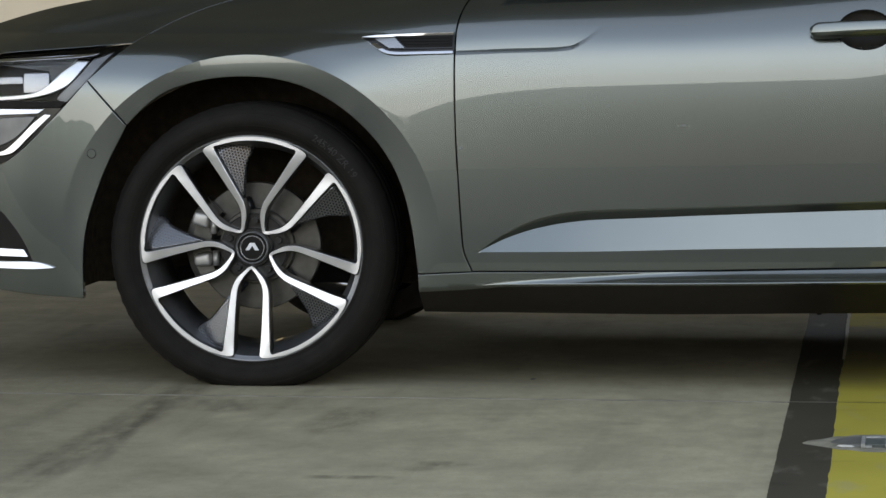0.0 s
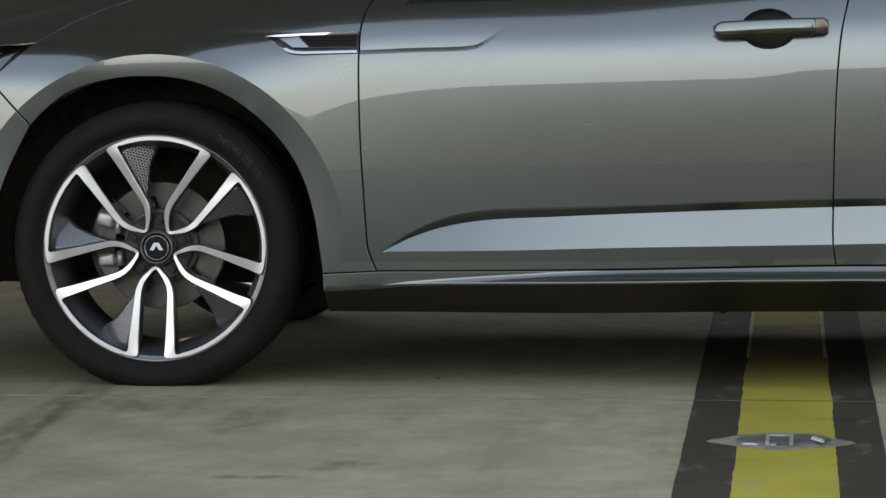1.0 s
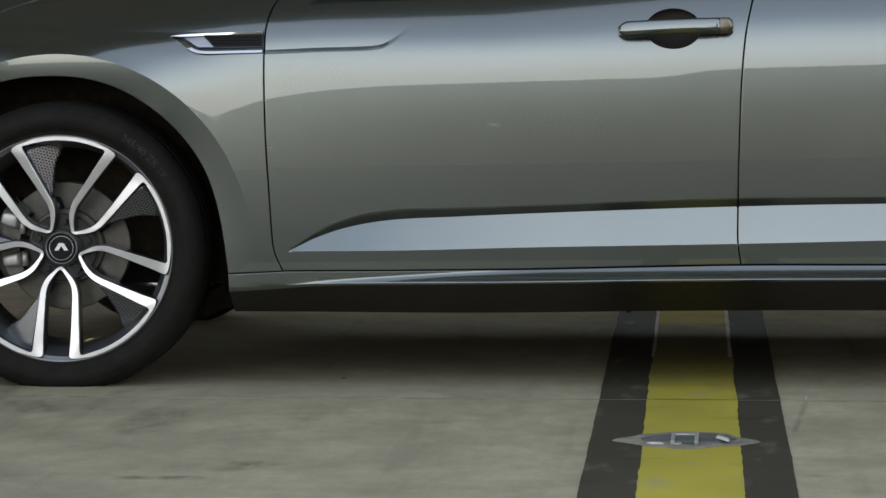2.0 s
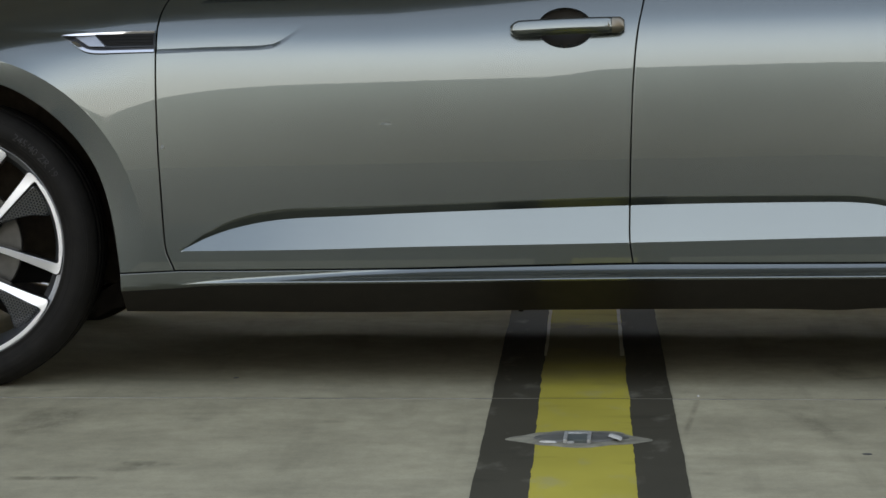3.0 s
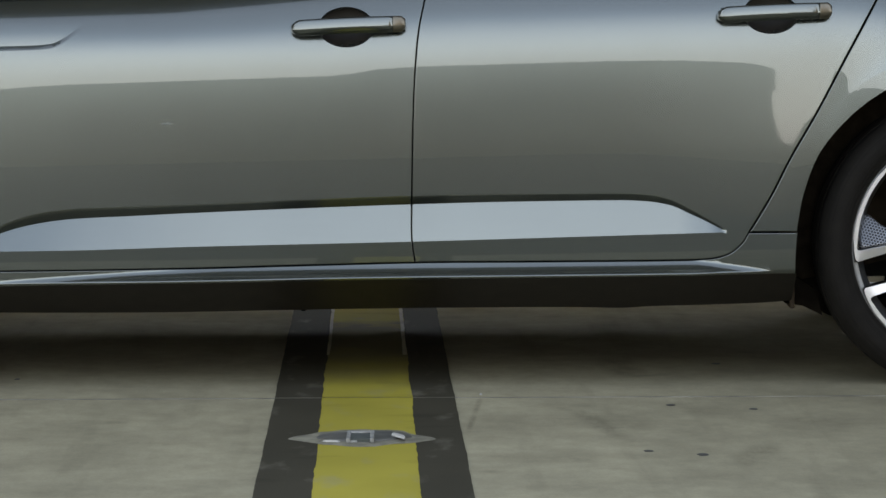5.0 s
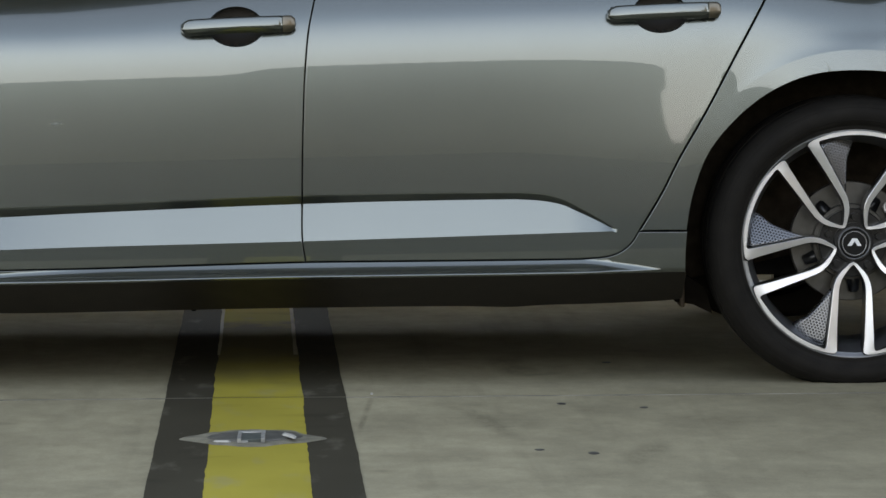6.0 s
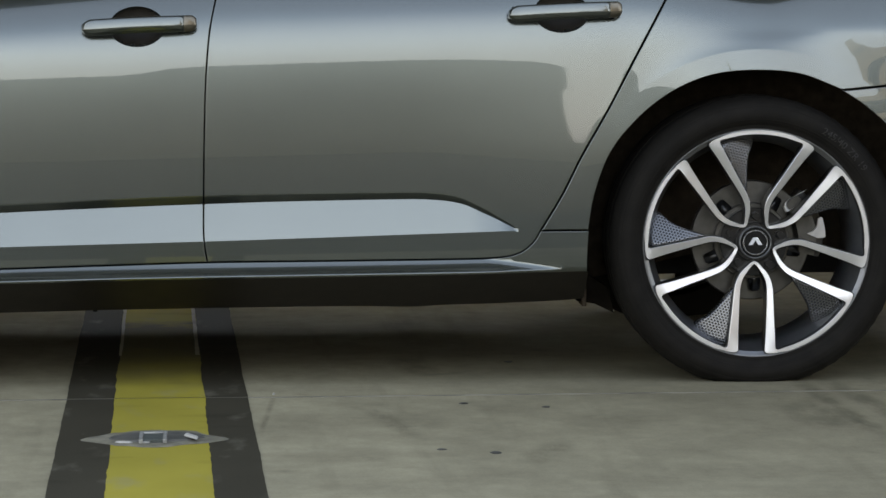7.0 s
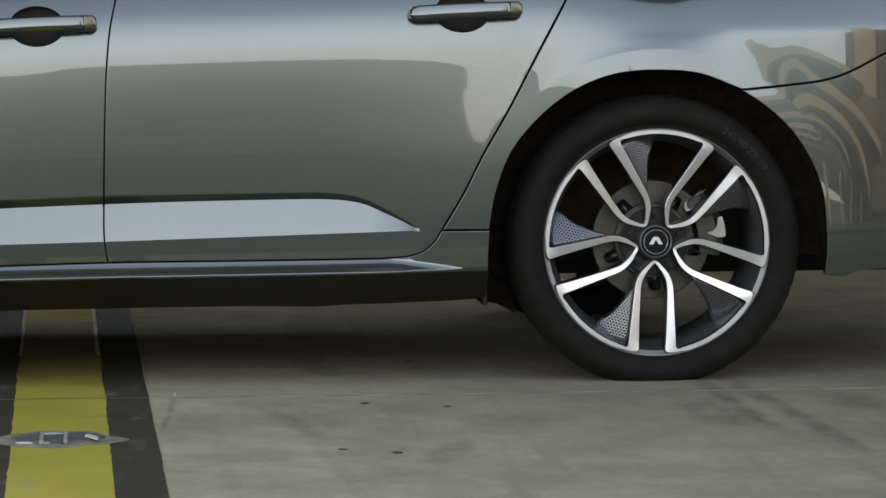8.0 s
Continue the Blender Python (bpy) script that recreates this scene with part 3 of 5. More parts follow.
def door_skin(x, z):
    x, z = np.asarray(x, float), np.asarray(z, float)
    o = skin(x, z)
    t, c, l = ZT(x), ZC(x), ZL(x)
    d = np.maximum(0.23 * (c - l), 0.97 * (t - c))
    dent = np.where(z > c, d * np.clip((t - z) / np.maximum(t - c, 1e-4), 0, 1) ** 1.15, d * np.clip((z - l) / np.maximum(c - l, 1e-4), 0, 1))
    o = o - np.where((x > 0.532) & (x < 2.264) & (z < t) & (z > l), dent, 0)
    for cx, cz, rx, rz in CUPS:
        q = ((x - cx) / rx) ** 2 + ((z - cz) / rz) ** 2
        o = o - 0.034 * np.clip(1 - q, 0, None) ** 0.62
    b, top = SCALLOP(x), 0.829
    dd = 0.0055 * np.clip((top - b) / 0.05, 0, 1)
    sc = np.where(z > b, dd * np.clip((top - z) / np.maximum(top - b, 1e-3), 0, 1), dd * np.clip((z - b + 0.010) / 0.010, 0, 1))
    return o - np.where((x > 0.44) & (x < 0.813) & (z < top) & (z > b - 0.010), sc, 0)


DOORBOT = [(0.518, 0.2705), (0.79, 0.2725), (1.047, 0.276), (1.3, 0.282), (1.557, 0.2875), (1.823, 0.2885), (2.078, 0.2895), (2.18, 0.2905)]
DOORCURVE = [(2.18, 0.2905), (2.239, 0.2955), (2.271, 0.307), (2.297, 0.330), (2.310, 0.352)]
SHUT = [(2.310, 0.352), (2.362, 0.439), (2.401, 0.516), (2.465, 0.627), (2.530, 0.749), (2.598, 0.873), (2.650, 0.965)]
AGAP = [(0.560, 0.965), (0.503, 0.888), (0.489, 0.862), (0.480, 0.824), (0.4775, 0.760), (0.479, 0.631), (0.483, 0.529), (0.488, 0.451),
        (0.493, 0.374), (0.499, 0.316), (0.518, 0.2705)]
BGAP = [(1.603, 0.985), (1.581, 0.88), (1.567, 0.81), (1.5575, 0.70), (1.5535, 0.60), (1.551, 0.50), (1.550, 0.43), (1.550, 0.337), (1.557, 0.2875)]
ZSC = hermite([(0.40, 0.226), (0.499, 0.232), (0.596, 0.2395), (0.79, 0.244), (1.047, 0.248), (1.45, 0.2545), (2.078, 0.2595), (2.25, 0.2615), (2.42, 0.2625)])
SILLTOP = hermite([(0.39, 0.2635), (0.518, 0.2690), (0.79, 0.2725), (1.557, 0.2875), (2.18, 0.2905), (2.42, 0.292)])


def sill_swell(x):
    return np.clip((x - 0.50) / 0.62, 0, 1) ** 0.8 * np.clip((2.372 - x) / 0.19, 0, 1) ** 0.8


def sill_hollow(x):
    return (SILLTOP(x) - ZSC(x)) * np.maximum(sill_swell(x), 0.03)


def sill_skin(x, z):
    """Vertical at both ends; between them a hollow that widens from the crease upwards, and a face turned under below it."""
    x, z = np.asarray(x, float), np.asarray(z, float)
    g = sill_swell(x)
    cr = ZSC(x)
    h = sill_hollow(x)
    amp = 0.031 * g * np.clip((x - 0.50) / 0.42, 0, 1) ** 0.7 * np.clip((2.372 - x) / 0.16, 0, 1) ** 0.5
    o = 0.0
    for dz in (-0.003, -0.0015, 0.0, 0.0015, 0.003):
        w = z + dz
        s = np.clip((cr + h - w) / h, 0, 1)
        o = o + np.where(w > cr, amp * (0.15 * s + 0.85 * s ** 1.5), amp) / 5
        o = o - 1.6 * np.clip(cr - w, 0, None) / 5
    return skin(x, z) + o


# dark reflection on the lower sill, put into a darker colour
SILLDARK = mat("sill_reflection_tone", (0.019, 0.0155, 0.0125), 0.5, spec=0.3, var=0.2, scale=25)


def along(f, x0, x1, step=0.012, dz=0.0):
    x = np.arange(x0, x1, step)
    return np.c_[x, f(x) + dz]


def ellipse(cx, cz, rx, rz, n=56):
    a = np.linspace(0, 2 * np.pi, n + 1)
    return np.c_[cx + rx * np.cos(a), cz + rz * np.sin(a)]


car = new("car")
tagged(car, "dark grey metallic saloon car parked across a yellow floor line", "car")
SIDE = []

blade = [along(ZT, 0.54, 2.26, 0.01), along(ZC, 0.54, 2.26, 0.01), along(ZL, 0.54, 2.26, 0.01)]
blade += [along(lambda x, k=k: ZC(x) + (ZT(x) - ZC(x)) * k, 0.60, 2.22, 0.01) for k in (0.25, 0.5, 0.75)]
front_door = sheet("front_door", loop(spline(AGAP)[::-1], spline([(0.56, 0.965), (1.0, 0.977), (1.603, 0.985)]), spline(BGAP), spline(DOORBOT)[spline(DOORBOT)[:, 0] < 1.556][::-1]),
                   door_skin, PAINT, car, creases=blade + [ellipse(*CUPS[0]), along(SCALLOP, 0.46, 0.808), along(SCALLOP, 0.46, 0.80, dz=-0.010)],
                   fine=[(*CUPS[0], 0.005)], grid=0.010)
rear_door = sheet("rear_door", loop(spline(BGAP)[::-1], spline([(1.603, 0.985), (2.1, 0.985), (2.65, 0.965)]), spline(SHUT)[::-1], spline(DOORCURVE)[::-1],
                                    spline(DOORBOT)[spline(DOORBOT)[:, 0] > 1.558][::-1]),
                  door_skin, PAINT, car, creases=blade + [ellipse(*CUPS[1])], fine=[(*CUPS[1], 0.005)], grid=0.010)
FARCH = [(-0.283, 0.601), (-0.238, 0.645), (-0.186, 0.680), (-0.10, 0.705), (-0.014, 0.712), (0.06, 0.707), (0.131, 0.688), (0.20, 0.652), (0.261, 0.604),
         (0.305, 0.555), (0.339, 0.500), (0.362, 0.438), (0.377, 0.372), (0.386, 0.310), (0.392, 0.2635)]
HOODGAP = [(-0.281, 0.789), (-0.231, 0.819), (-0.178, 0.846), (-0.138, 0.864), (-0.059, 0.889), (0.1, 0.922), (0.3, 0.948), (0.56, 0.965)]
fcrease = [(0.446 * math.cos(a), HUBZ + 0.446 * math.sin(a)) for a in np.linspace(radians(-5), radians(185), 90)]
rcrease = [(XR + 0.443 * math.cos(a), HUBZ + 0.443 * math.sin(a)) for a in np.linspace(radians(-5), radians(185), 90)]
front_fender = sheet("front_fender", loop(spline(FARCH), spline([(0.392, 0.2635), (0.518, 0.2695)]), spline(AGAP)[::-1], spline(HOODGAP)[::-1],
                                          spline([(-0.281, 0.789), (-0.318, 0.760), (-0.379, 0.705)]), spline([(-0.379, 0.705), (-0.283, 0.601)])),
                     skin, PAINT, car, creases=[fcrease], grid=0.009)
RARCH = [(2.421, 0.352), (2.437, 0.438), (2.472, 0.528), (2.530, 0.600), (2.594, 0.653), (2.659, 0.687), (2.724, 0.705), (2.814, 0.710), (2.905, 0.701), (3.000, 0.665)]
RSEAM = [(3.000, 0.665), (3.111, 0.675), (3.190, 0.685), (3.243, 0.700), (3.334, 0.743), (3.45, 0.795), (3.60, 0.840)]
rear_quarter = sheet("rear_quarter_panel", loop(spline(RARCH), spline(RSEAM), spline([(3.60, 0.84), (3.66, 0.93), (3.70, 1.0)]),
                                                spline([(3.70, 1.0), (3.2, 1.0), (2.65, 0.965)]), spline(SHUT)[::-1], spline([(2.310, 0.352), (2.421, 0.352)])),
                     skin, PAINT, car, creases=[rcrease], grid=0.009, gap=0.0044)
RARCH2 = [(3.000, 0.665), (3.049, 0.633), (3.114, 0.574), (3.162, 0.500), (3.187, 0.431), (3.196, 0.354), (3.197, 0.289), (3.193, 0.240)]
rear_bumper = sheet("rear_bumper", loop(spline(RSEAM)[::-1], spline(RARCH2), spline([(3.193, 0.240), (3.245, 0.237), (3.265, 0.246), (3.337, 0.252), (3.6, 0.27), (3.90, 0.31)]),
                                        spline([(3.90, 0.31), (3.90, 0.82)]), spline([(3.90, 0.82), (3.60, 0.84)])), skin, PAINT, car, creases=[rcrease])
FLOW = [(-0.283, 0.601), (-0.334, 0.501), (-0.362, 0.429), (-0.380, 0.370), (-0.388, 0.317), (-0.390, 0.265), (-0.389, 0.200)]
HLTAIL = [(-0.379, 0.705), (-0.433, 0.647), (-0.457, 0.623), (-0.493, 0.588), (-0.539, 0.547), (-0.578, 0.520), (-0.602, 0.509), (-0.75, 0.495), (-0.9, 0.50)]
front_bumper = sheet("front_bumper", loop(spline([(-0.379, 0.705), (-0.283, 0.601)]), spline(FLOW), spline([(-0.389, 0.200), (-0.513, 0.205), (-0.606, 0.211), (-0.80, 0.22), (-0.90, 0.24)]),
                                          spline([(-0.90, 0.24), (-0.90, 0.50)]), spline(HLTAIL)[::-1]), skin, PAINT, car, creases=[fcrease])
side_sill = sheet("side_sill", loop(spline([(0.392, 0.2635), (0.518, 0.2700)]), spline(DOORBOT), spline(DOORCURVE), spline([(2.310, 0.352), (2.421, 0.352)]),
                                    spline([(2.421, 0.352), (2.418, 0.284), (2.420, 0.191)]), spline([(2.420, 0.189), (2.36, 0.184), (2.1, 0.179), (2.03, 0.175), (1.9, 0.178), (1.4, 0.176), (0.9, 0.169), (0.55, 0.170), (0.394, 0.172)]),
                                    spline([(0.394, 0.172), (0.392, 0.2635)])), sill_skin, PAINT, car,
                  creases=[along(ZSC, 0.40, 2.41, 0.006, d) for d in (-0.006, -0.003, -0.0015, 0.0)]
                  + [along(lambda x, k=k: ZSC(x) + sill_hollow(x) * k, 0.53, 2.37, 0.006) for k in (0.06, 0.12, 0.25, 0.4, 0.55, 0.7, 0.85, 1.0)]
                  + [along(lambda x, k=k: ZSC(x) + sill_hollow(x) * k, a, b, 0.006) for k in (1.12, 1.3) for a, b in ((0.53, 0.90), (2.25, 2.36))], grid=0.009, back=0.06, crisp=False)
# sheet over the turned-under face, coloured dark in place of its reflection
sheet("sill_dark_reflection", loop(along(ZSC, 0.396, 2.418, 0.012, -0.0045), spline([(2.419, 0.257), (2.420, 0.189)]), spline([(2.420, 0.187), (2.36, 0.182), (2.1, 0.177), (2.03, 0.173), (1.9, 0.176), (1.4, 0.174), (0.9, 0.167), (0.55, 0.168), (0.396, 0.170)]),
                         spline([(0.396, 0.170), (0.396, 0.221)])), lambda x, z: sill_skin(x, z) + 0.0012, SILLDARK, side_sill, "dark sheet that stands for the sill's dark reflection", gap=0.0, edge=0.0006, back=0.01, grid=0.02)
SIDE += [front_door, rear_door, front_fender, rear_quarter, rear_bumper, front_bumper, side_sill]

# black inner shell behind the panel gaps
shell_pts = loop(spline([(-0.55, 0.25), (-0.44, 0.25), (-0.43, HUBZ)]), [(0.425 * math.cos(a), HUBZ + 0.425 * math.sin(a)) for a in np.linspace(math.pi, 0, 50)],
                 spline([(0.425, 0.235), (2.385, 0.235)]), [(XR + 0.425 * math.cos(a), HUBZ + 0.425 * math.sin(a)) for a in np.linspace(math.pi, 0, 50)],
                 spline([(3.234, 0.27), (3.6, 0.30), (3.8, 0.34), (3.8, 0.8), (3.66, 0.95), (2.6, 0.945), (0.6, 0.94), (0.0, 0.875), (-0.2, 0.79), (-0.40, 0.67), (-0.55, 0.50), (-0.55, 0.25)]))
inner_shell = sheet("inner_shell", shell_pts, lambda x, z: skin(x, z) - 0.048, BLACK, car, "matt black inner body behind the panel gaps", grid=0.05, back=0.05)
SIDE.append(inner_shell)


# wheel arch liners: dark half tubes
W2 = 1.83


def arch_liner(cx):
    V, Fc = [], []
    prof = [(0.404, -0.004), (0.415, 0.004), (0.425, 0.03), (0.425, 0.30), (0.05, 0.31)]
    angs = np.linspace(radians(-38), radians(218), 60)
    for a in angs:
        for r, y in prof:
            x, z = r * math.cos(a), r * math.sin(a)
            if z < 0:
                x = math.copysign(r, x) if r > 0.3 else x
            zz = max(HUBZ + z, (0.215 if x < 0 else 0.19) if cx == 0.0 else (0.20 if x < 0 else 0.262))
            turned = x > 0 if cx == 0.0 else x < 0
            V.append((cx + x, y + (1.75 * max(0.262 - zz, 0) + 0.012 if turned and y < 0.1 and z < 0.02 else (0.035 if y < 0.1 and z < 0.02 else 0)), zz))
    m = len(prof)
    for k in range(len(angs) - 1):
        for i in range(m - 1):
            Fc.append((k * m + i, k * m + i + 1, (k + 1) * m + i + 1, (k + 1) * m + i))
    return pydata("wheel_arch_liner", V, Fc, LINER, car, "black felt wheel arch liner")


SIDE += [arch_liner(0.0), arch_liner(XR)]

# ---------------------------------------------------------------- hood, underbody and the upper body
HOODTOP = [(-0.93, 0.735), (-0.75, 0.800), (-0.598, 0.846), (-0.504, 0.870), (-0.405, 0.889), (-0.2, 0.925), (0.0, 0.950), (0.3, 0.978), (0.56, 0.990)]
HOODLOW = [(-0.93, 0.712), (-0.75, 0.745), (-0.598, 0.765), (-0.448, 0.776), (-0.281, 0.789)]
hood = sheet("hood", loop(spline(HOODLOW), spline(HOODGAP), spline([(0.56, 0.965), (0.56, 0.990)]), spline(HOODTOP)[::-1], spline([(-0.93, 0.735), (-0.93, 0.712)])),
             skin, PAINT, car, "dark grey painted side of the bonnet lid", creases=[along(BONNET_RIDGE, -0.62, 0.2, 0.008, d) for d in (-0.012, -0.006, 0.0, 0.006, 0.012)], grid=0.008, gap=0.0012, edge=0.0014, crisp=False)
SIDE.append(hood)


def hood_middle():
    top = spline(HOODTOP, 0.03)
    n = 20
    V, Fc = [], []
    for x, z in top:
        y0 = -float(skin(x, z)) + 0.001
        for j in range(n + 1):
            t = j / n
            V.append((x, y0 + (W2 - 2 * y0) * t, z - 0.0015 + 0.004 * (1 - (2 * t - 1) ** 2)))
    for i in range(len(top) - 1):
        for j in range(n):
            k = i * (n + 1) + j
            Fc.append((k, k + n + 1, k + n + 2, k + 1)[::-1])
    return pydata("hood_middle", V, Fc, PAINT, car, "dark grey painted bonnet lid")


def patch(name, corners, bulge, material, label="", n=12, parent=None):
    """A gently domed sheet between four corners."""
    a, b, c, d = [Vector(q) for q in corners]
    nrm = (b - a).cross(d - a).normalized()
    V, Fc = [], []
    for i in range(n + 1):
        for j in range(n + 1):
            u, v = i / n, j / n
            q = a * (1 - u) * (1 - v) + b * u * (1 - v) + c * u * v + d * (1 - u) * v
            V.append(q + nrm * bulge * (1 - (2 * u - 1) ** 2) * (1 - (2 * v - 1) ** 2))
    for i in range(n):
        for j in range(n):
            k = i * (n + 1) + j
            Fc.append((k, k + n + 1, k + n + 2, k + 1))
    back = [v - nrm * 0.006 for v in V]
    m = len(V)
    Fc += [tuple(m + q for q in f[::-1]) for f in Fc]
    return pydata(name, V + back, Fc, material, parent or car, label)


# upper body: roof, glass, pillars, boot lid
Yb, Yt = 0.10, 0.27
hood_middle()
patch("windscreen", [(0.62, Yb + 0.03, 1.0), (0.62, W2 - Yb - 0.03, 1.0), (1.32, W2 - Yt, 1.41), (1.32, Yt, 1.41)], -0.05, GLASS, "tinted windscreen glass")
patch("roof", [(1.32, Yt, 1.41), (1.32, W2 - Yt, 1.41), (2.75, W2 - Yt, 1.40), (2.75, Yt, 1.40)], -0.05, PAINT, "dark grey roof panel", 16)
patch("rear_window", [(2.75, Yt, 1.40), (2.75, W2 - Yt, 1.40), (3.38, W2 - Yb - 0.1, 1.07), (3.38, Yb + 0.1, 1.07)], -0.04, GLASS, "tinted rear window glass")
patch("boot_lid", [(3.38, Yb, 1.055), (3.38, W2 - Yb, 1.055), (3.90, W2 - 0.46, 1.03), (3.90, 0.46, 1.03)], -0.03, PAINT, "dark grey boot lid")
patch("rear_panel", [(3.90, 0.46, 1.03), (3.90, W2 - 0.46, 1.03), (3.93, W2 - 0.42, 0.30), (3.93, 0.42, 0.30)], -0.03, PAINT, "dark grey rear bumper face")
patch("front_panel", [(-0.93, 0.44, 0.24), (-0.93, W2 - 0.44, 0.24), (-0.93, W2 - 0.44, 0.72), (-0.93, 0.44, 0.72)], -0.02, GLOSSBLACK, "black front grille panel")
for s in (0, 1):
    def my(y):
        return W2 - y if s else y

    def side_patch(name, cs, material, label):
        cs = [(x, my(y), z) for x, y, z in cs]
        return patch(name, cs if s else cs[::-1], -0.012, material, label, 6)

    side_patch("side_window", [(0.95, Yb, 1.0), (1.58, Yb, 1.0), (1.62, Yt, 1.38), (1.36, Yt, 1.38)], GLASS, "tinted front side window")
    side_patch("side_window", [(1.66, Yb, 1.0), (2.62, Yb, 1.0), (2.45, Yt, 1.38), (1.70, Yt, 1.38)], GLASS, "tinted rear side window")
    side_patch("door_pillar", [(1.58, Yb, 1.0), (1.66, Yb, 1.0), (1.70, Yt, 1.38), (1.62, Yt, 1.38)], GLOSSBLACK, "gloss black door pillar")
    side_patch("front_pillar", [(0.62, Yb, 0.985), (0.95, Yb, 1.0), (1.36, Yt, 1.38), (1.32, Yt, 1.41)], PAINT, "dark grey windscreen pillar")
    side_patch("roof_rail", [(1.32, Yt, 1.41), (1.36, Yt, 1.38), (2.45, Yt, 1.38), (2.75, Yt, 1.40)], PAINT, "dark grey roof rail")
    side_patch("rear_pillar", [(2.62, Yb, 1.0), (3.45, Yb, 1.02), (2.75, Yt, 1.40), (2.45, Yt, 1.38)], PAINT, "dark grey rear pillar")
    side_patch("shoulder", [(0.56, 0.05, 0.955), (3.70, 0.08, 0.99), (3.45, Yb, 1.02), (0.62, Yb, 0.99)], PAINT, "dark grey shoulder under the windows")
box("underbody", (0.44, 0.16, 0.20), (2.37, 1.67, 0.26), BLACK, car, "black underbody tray")
box("underbody", (-0.75, 0.36, 0.21), (0.44, 1.47, 0.30), BLACK, car, "black underbody tray")
box("underbody", (2.37, 0.36, 0.22), (3.75, 1.47, 0.34), BLACK, car, "black underbody tray")
box("cabin_floor", (0.5, 0.12, 0.30), (2.34, 1.71, 0.92), CABIN, car, "dark cabin lining")
box("boot_floor", (2.34, 0.38, 0.36), (3.5, 1.45, 0.95), CABIN, car, "dark boot lining")


# ---------------------------------------------------------------- wheels
RR = 0.2607


def ribbon_path():
    """The two edges of the machined band for one pair of spokes, in units of the rim radius: the edge next to the pair's axis
    (which runs into the rim's outer edge) and the edge next to the wide window. From the rim to the hub and out again."""
    def arc(deg):
        a = radians(deg)
        return (0.991 * math.cos(a), 0.991 * math.sin(a), 0.953 * math.cos(a), 0.953 * math.sin(a))

    pts = [arc(-36), arc(-30), arc(-24), arc(-19.5), (0.950, -0.262, 0.910, -0.284), (0.962, -0.205, 0.921, -0.259), (0.966, -0.162, 0.928, -0.238),
           (0.963, -0.133, 0.926, -0.221), (0.951, -0.119, 0.914, -0.2125), (0.925, -0.1175, 0.890, -0.2085), (0.85, -0.1205, 0.83, -0.2035), (0.75, -0.1215, 0.735, -0.1955),
           (0.65, -0.1215, 0.64, -0.1875), (0.55, -0.1205, 0.545, -0.1805), (0.45, -0.1185, 0.45, -0.1730), (0.385, -0.1140, 0.375, -0.1640), (0.325, -0.0985, 0.305, -0.1390),
           (0.275, -0.0715, 0.252, -0.1050), (0.233, -0.0420, 0.209, -0.0630), (0.203, -0.0170, 0.175, -0.0280), (0.190, 0.0, 0.163, 0.0)]
    sm = spline(pts, 0.012)
    mirror = sm[:-1][::-1].copy()
    mirror[:, 1::2] *= -1
    return np.vstack([sm, mirror])


def face_y(r):
    """Depth of the spoke face: proud at the rim, dished towards the hub."""
    return 0.004 + 0.026 * np.clip(1 - r, 0, 1) ** 1.3


def spoke_pair(name, angle, width_add, lift, thick, material, parent, label="", bev=0.0009, out_add=0.0):
    P = ribbon_path()
    across = P[:, 2:] - P[:, :2]
    span = np.linalg.norm(across, axis=1)
    nrm = across / span[:, None]
    mid = (P[:, :2] + P[:, 2:]) / 2
    ca, sa = math.cos(angle), math.sin(angle)
    V, Fc = [], []
    for (x, z), w, n in zip(mid, span, nrm):
        w = w + width_add
        r = math.hypot(x, z)
        row = []
        for off, dy in ((-0.5, thick), (-0.5, bev), (-0.5 + bev / RR / w, 0.0), (0.5 - bev / RR / w, 0.0), (0.5, bev), (0.5, thick)):
            px_, pz_ = x + n[0] * w * off, z + n[1] * w * off
            pr = math.hypot(px_, pz_)
            lim = 0.999 + out_add
            if pr > lim:
                px_, pz_ = px_ * lim / pr, pz_ * lim / pr
            # faces lean towards the axis of the pair
            cant = 0.13 * min(max((0.96 - r) / 0.10, 0.0), 1.0) * min(max((r - 0.25) / 0.15, 0.0), 1.0)
            y = float(face_y(r)) + lift + dy + cant * (abs(z) - abs(pz_)) * RR
            row.append(((px_ * ca - pz_ * sa) * RR, y, (px_ * sa + pz_ * ca) * RR))
        V += row
    m = 6
    for i in range(len(P) - 1):
        for j in range(m - 1):
            Fc.append((i * m + j, i * m + j + 1, (i + 1) * m + j + 1, (i + 1) * m + j))
    me = pydata(name, V, Fc, material, parent, label, False)
    return me


def disc(name, r0, r1, y0, y1, material, parent, label="", segs=64, bev=0.002):
    """A flat ring or disc with bevelled rim, facing -y."""
    prof = [(r0, y1), (r0, y0), (r1 - bev, y0), (r1, y0 + bev), (r1, y1)]
    if r0 > 0.0005:
        prof = [(r0, y1), (r0, y0 + bev), (r0 + bev, y0), (r1 - bev, y0), (r1, y0 + bev), (r1, y1)]
    V, Fc = lathe(prof, segs)
    ob = pydata(name, V, Fc, material, parent, label, False)
    bm = bmesh.new()
    bm.from_mesh(ob.data)
    bmesh.ops.remove_doubles(bm, verts=bm.verts[:], dist=1e-5)
    bmesh.ops.recalc_face_normals(bm, faces=bm.faces[:])
    bm.to_mesh(ob.data)
    bm.free()
    return ob


PAIRS = [radians(51.3 + 72 * k) for k in range(5)]


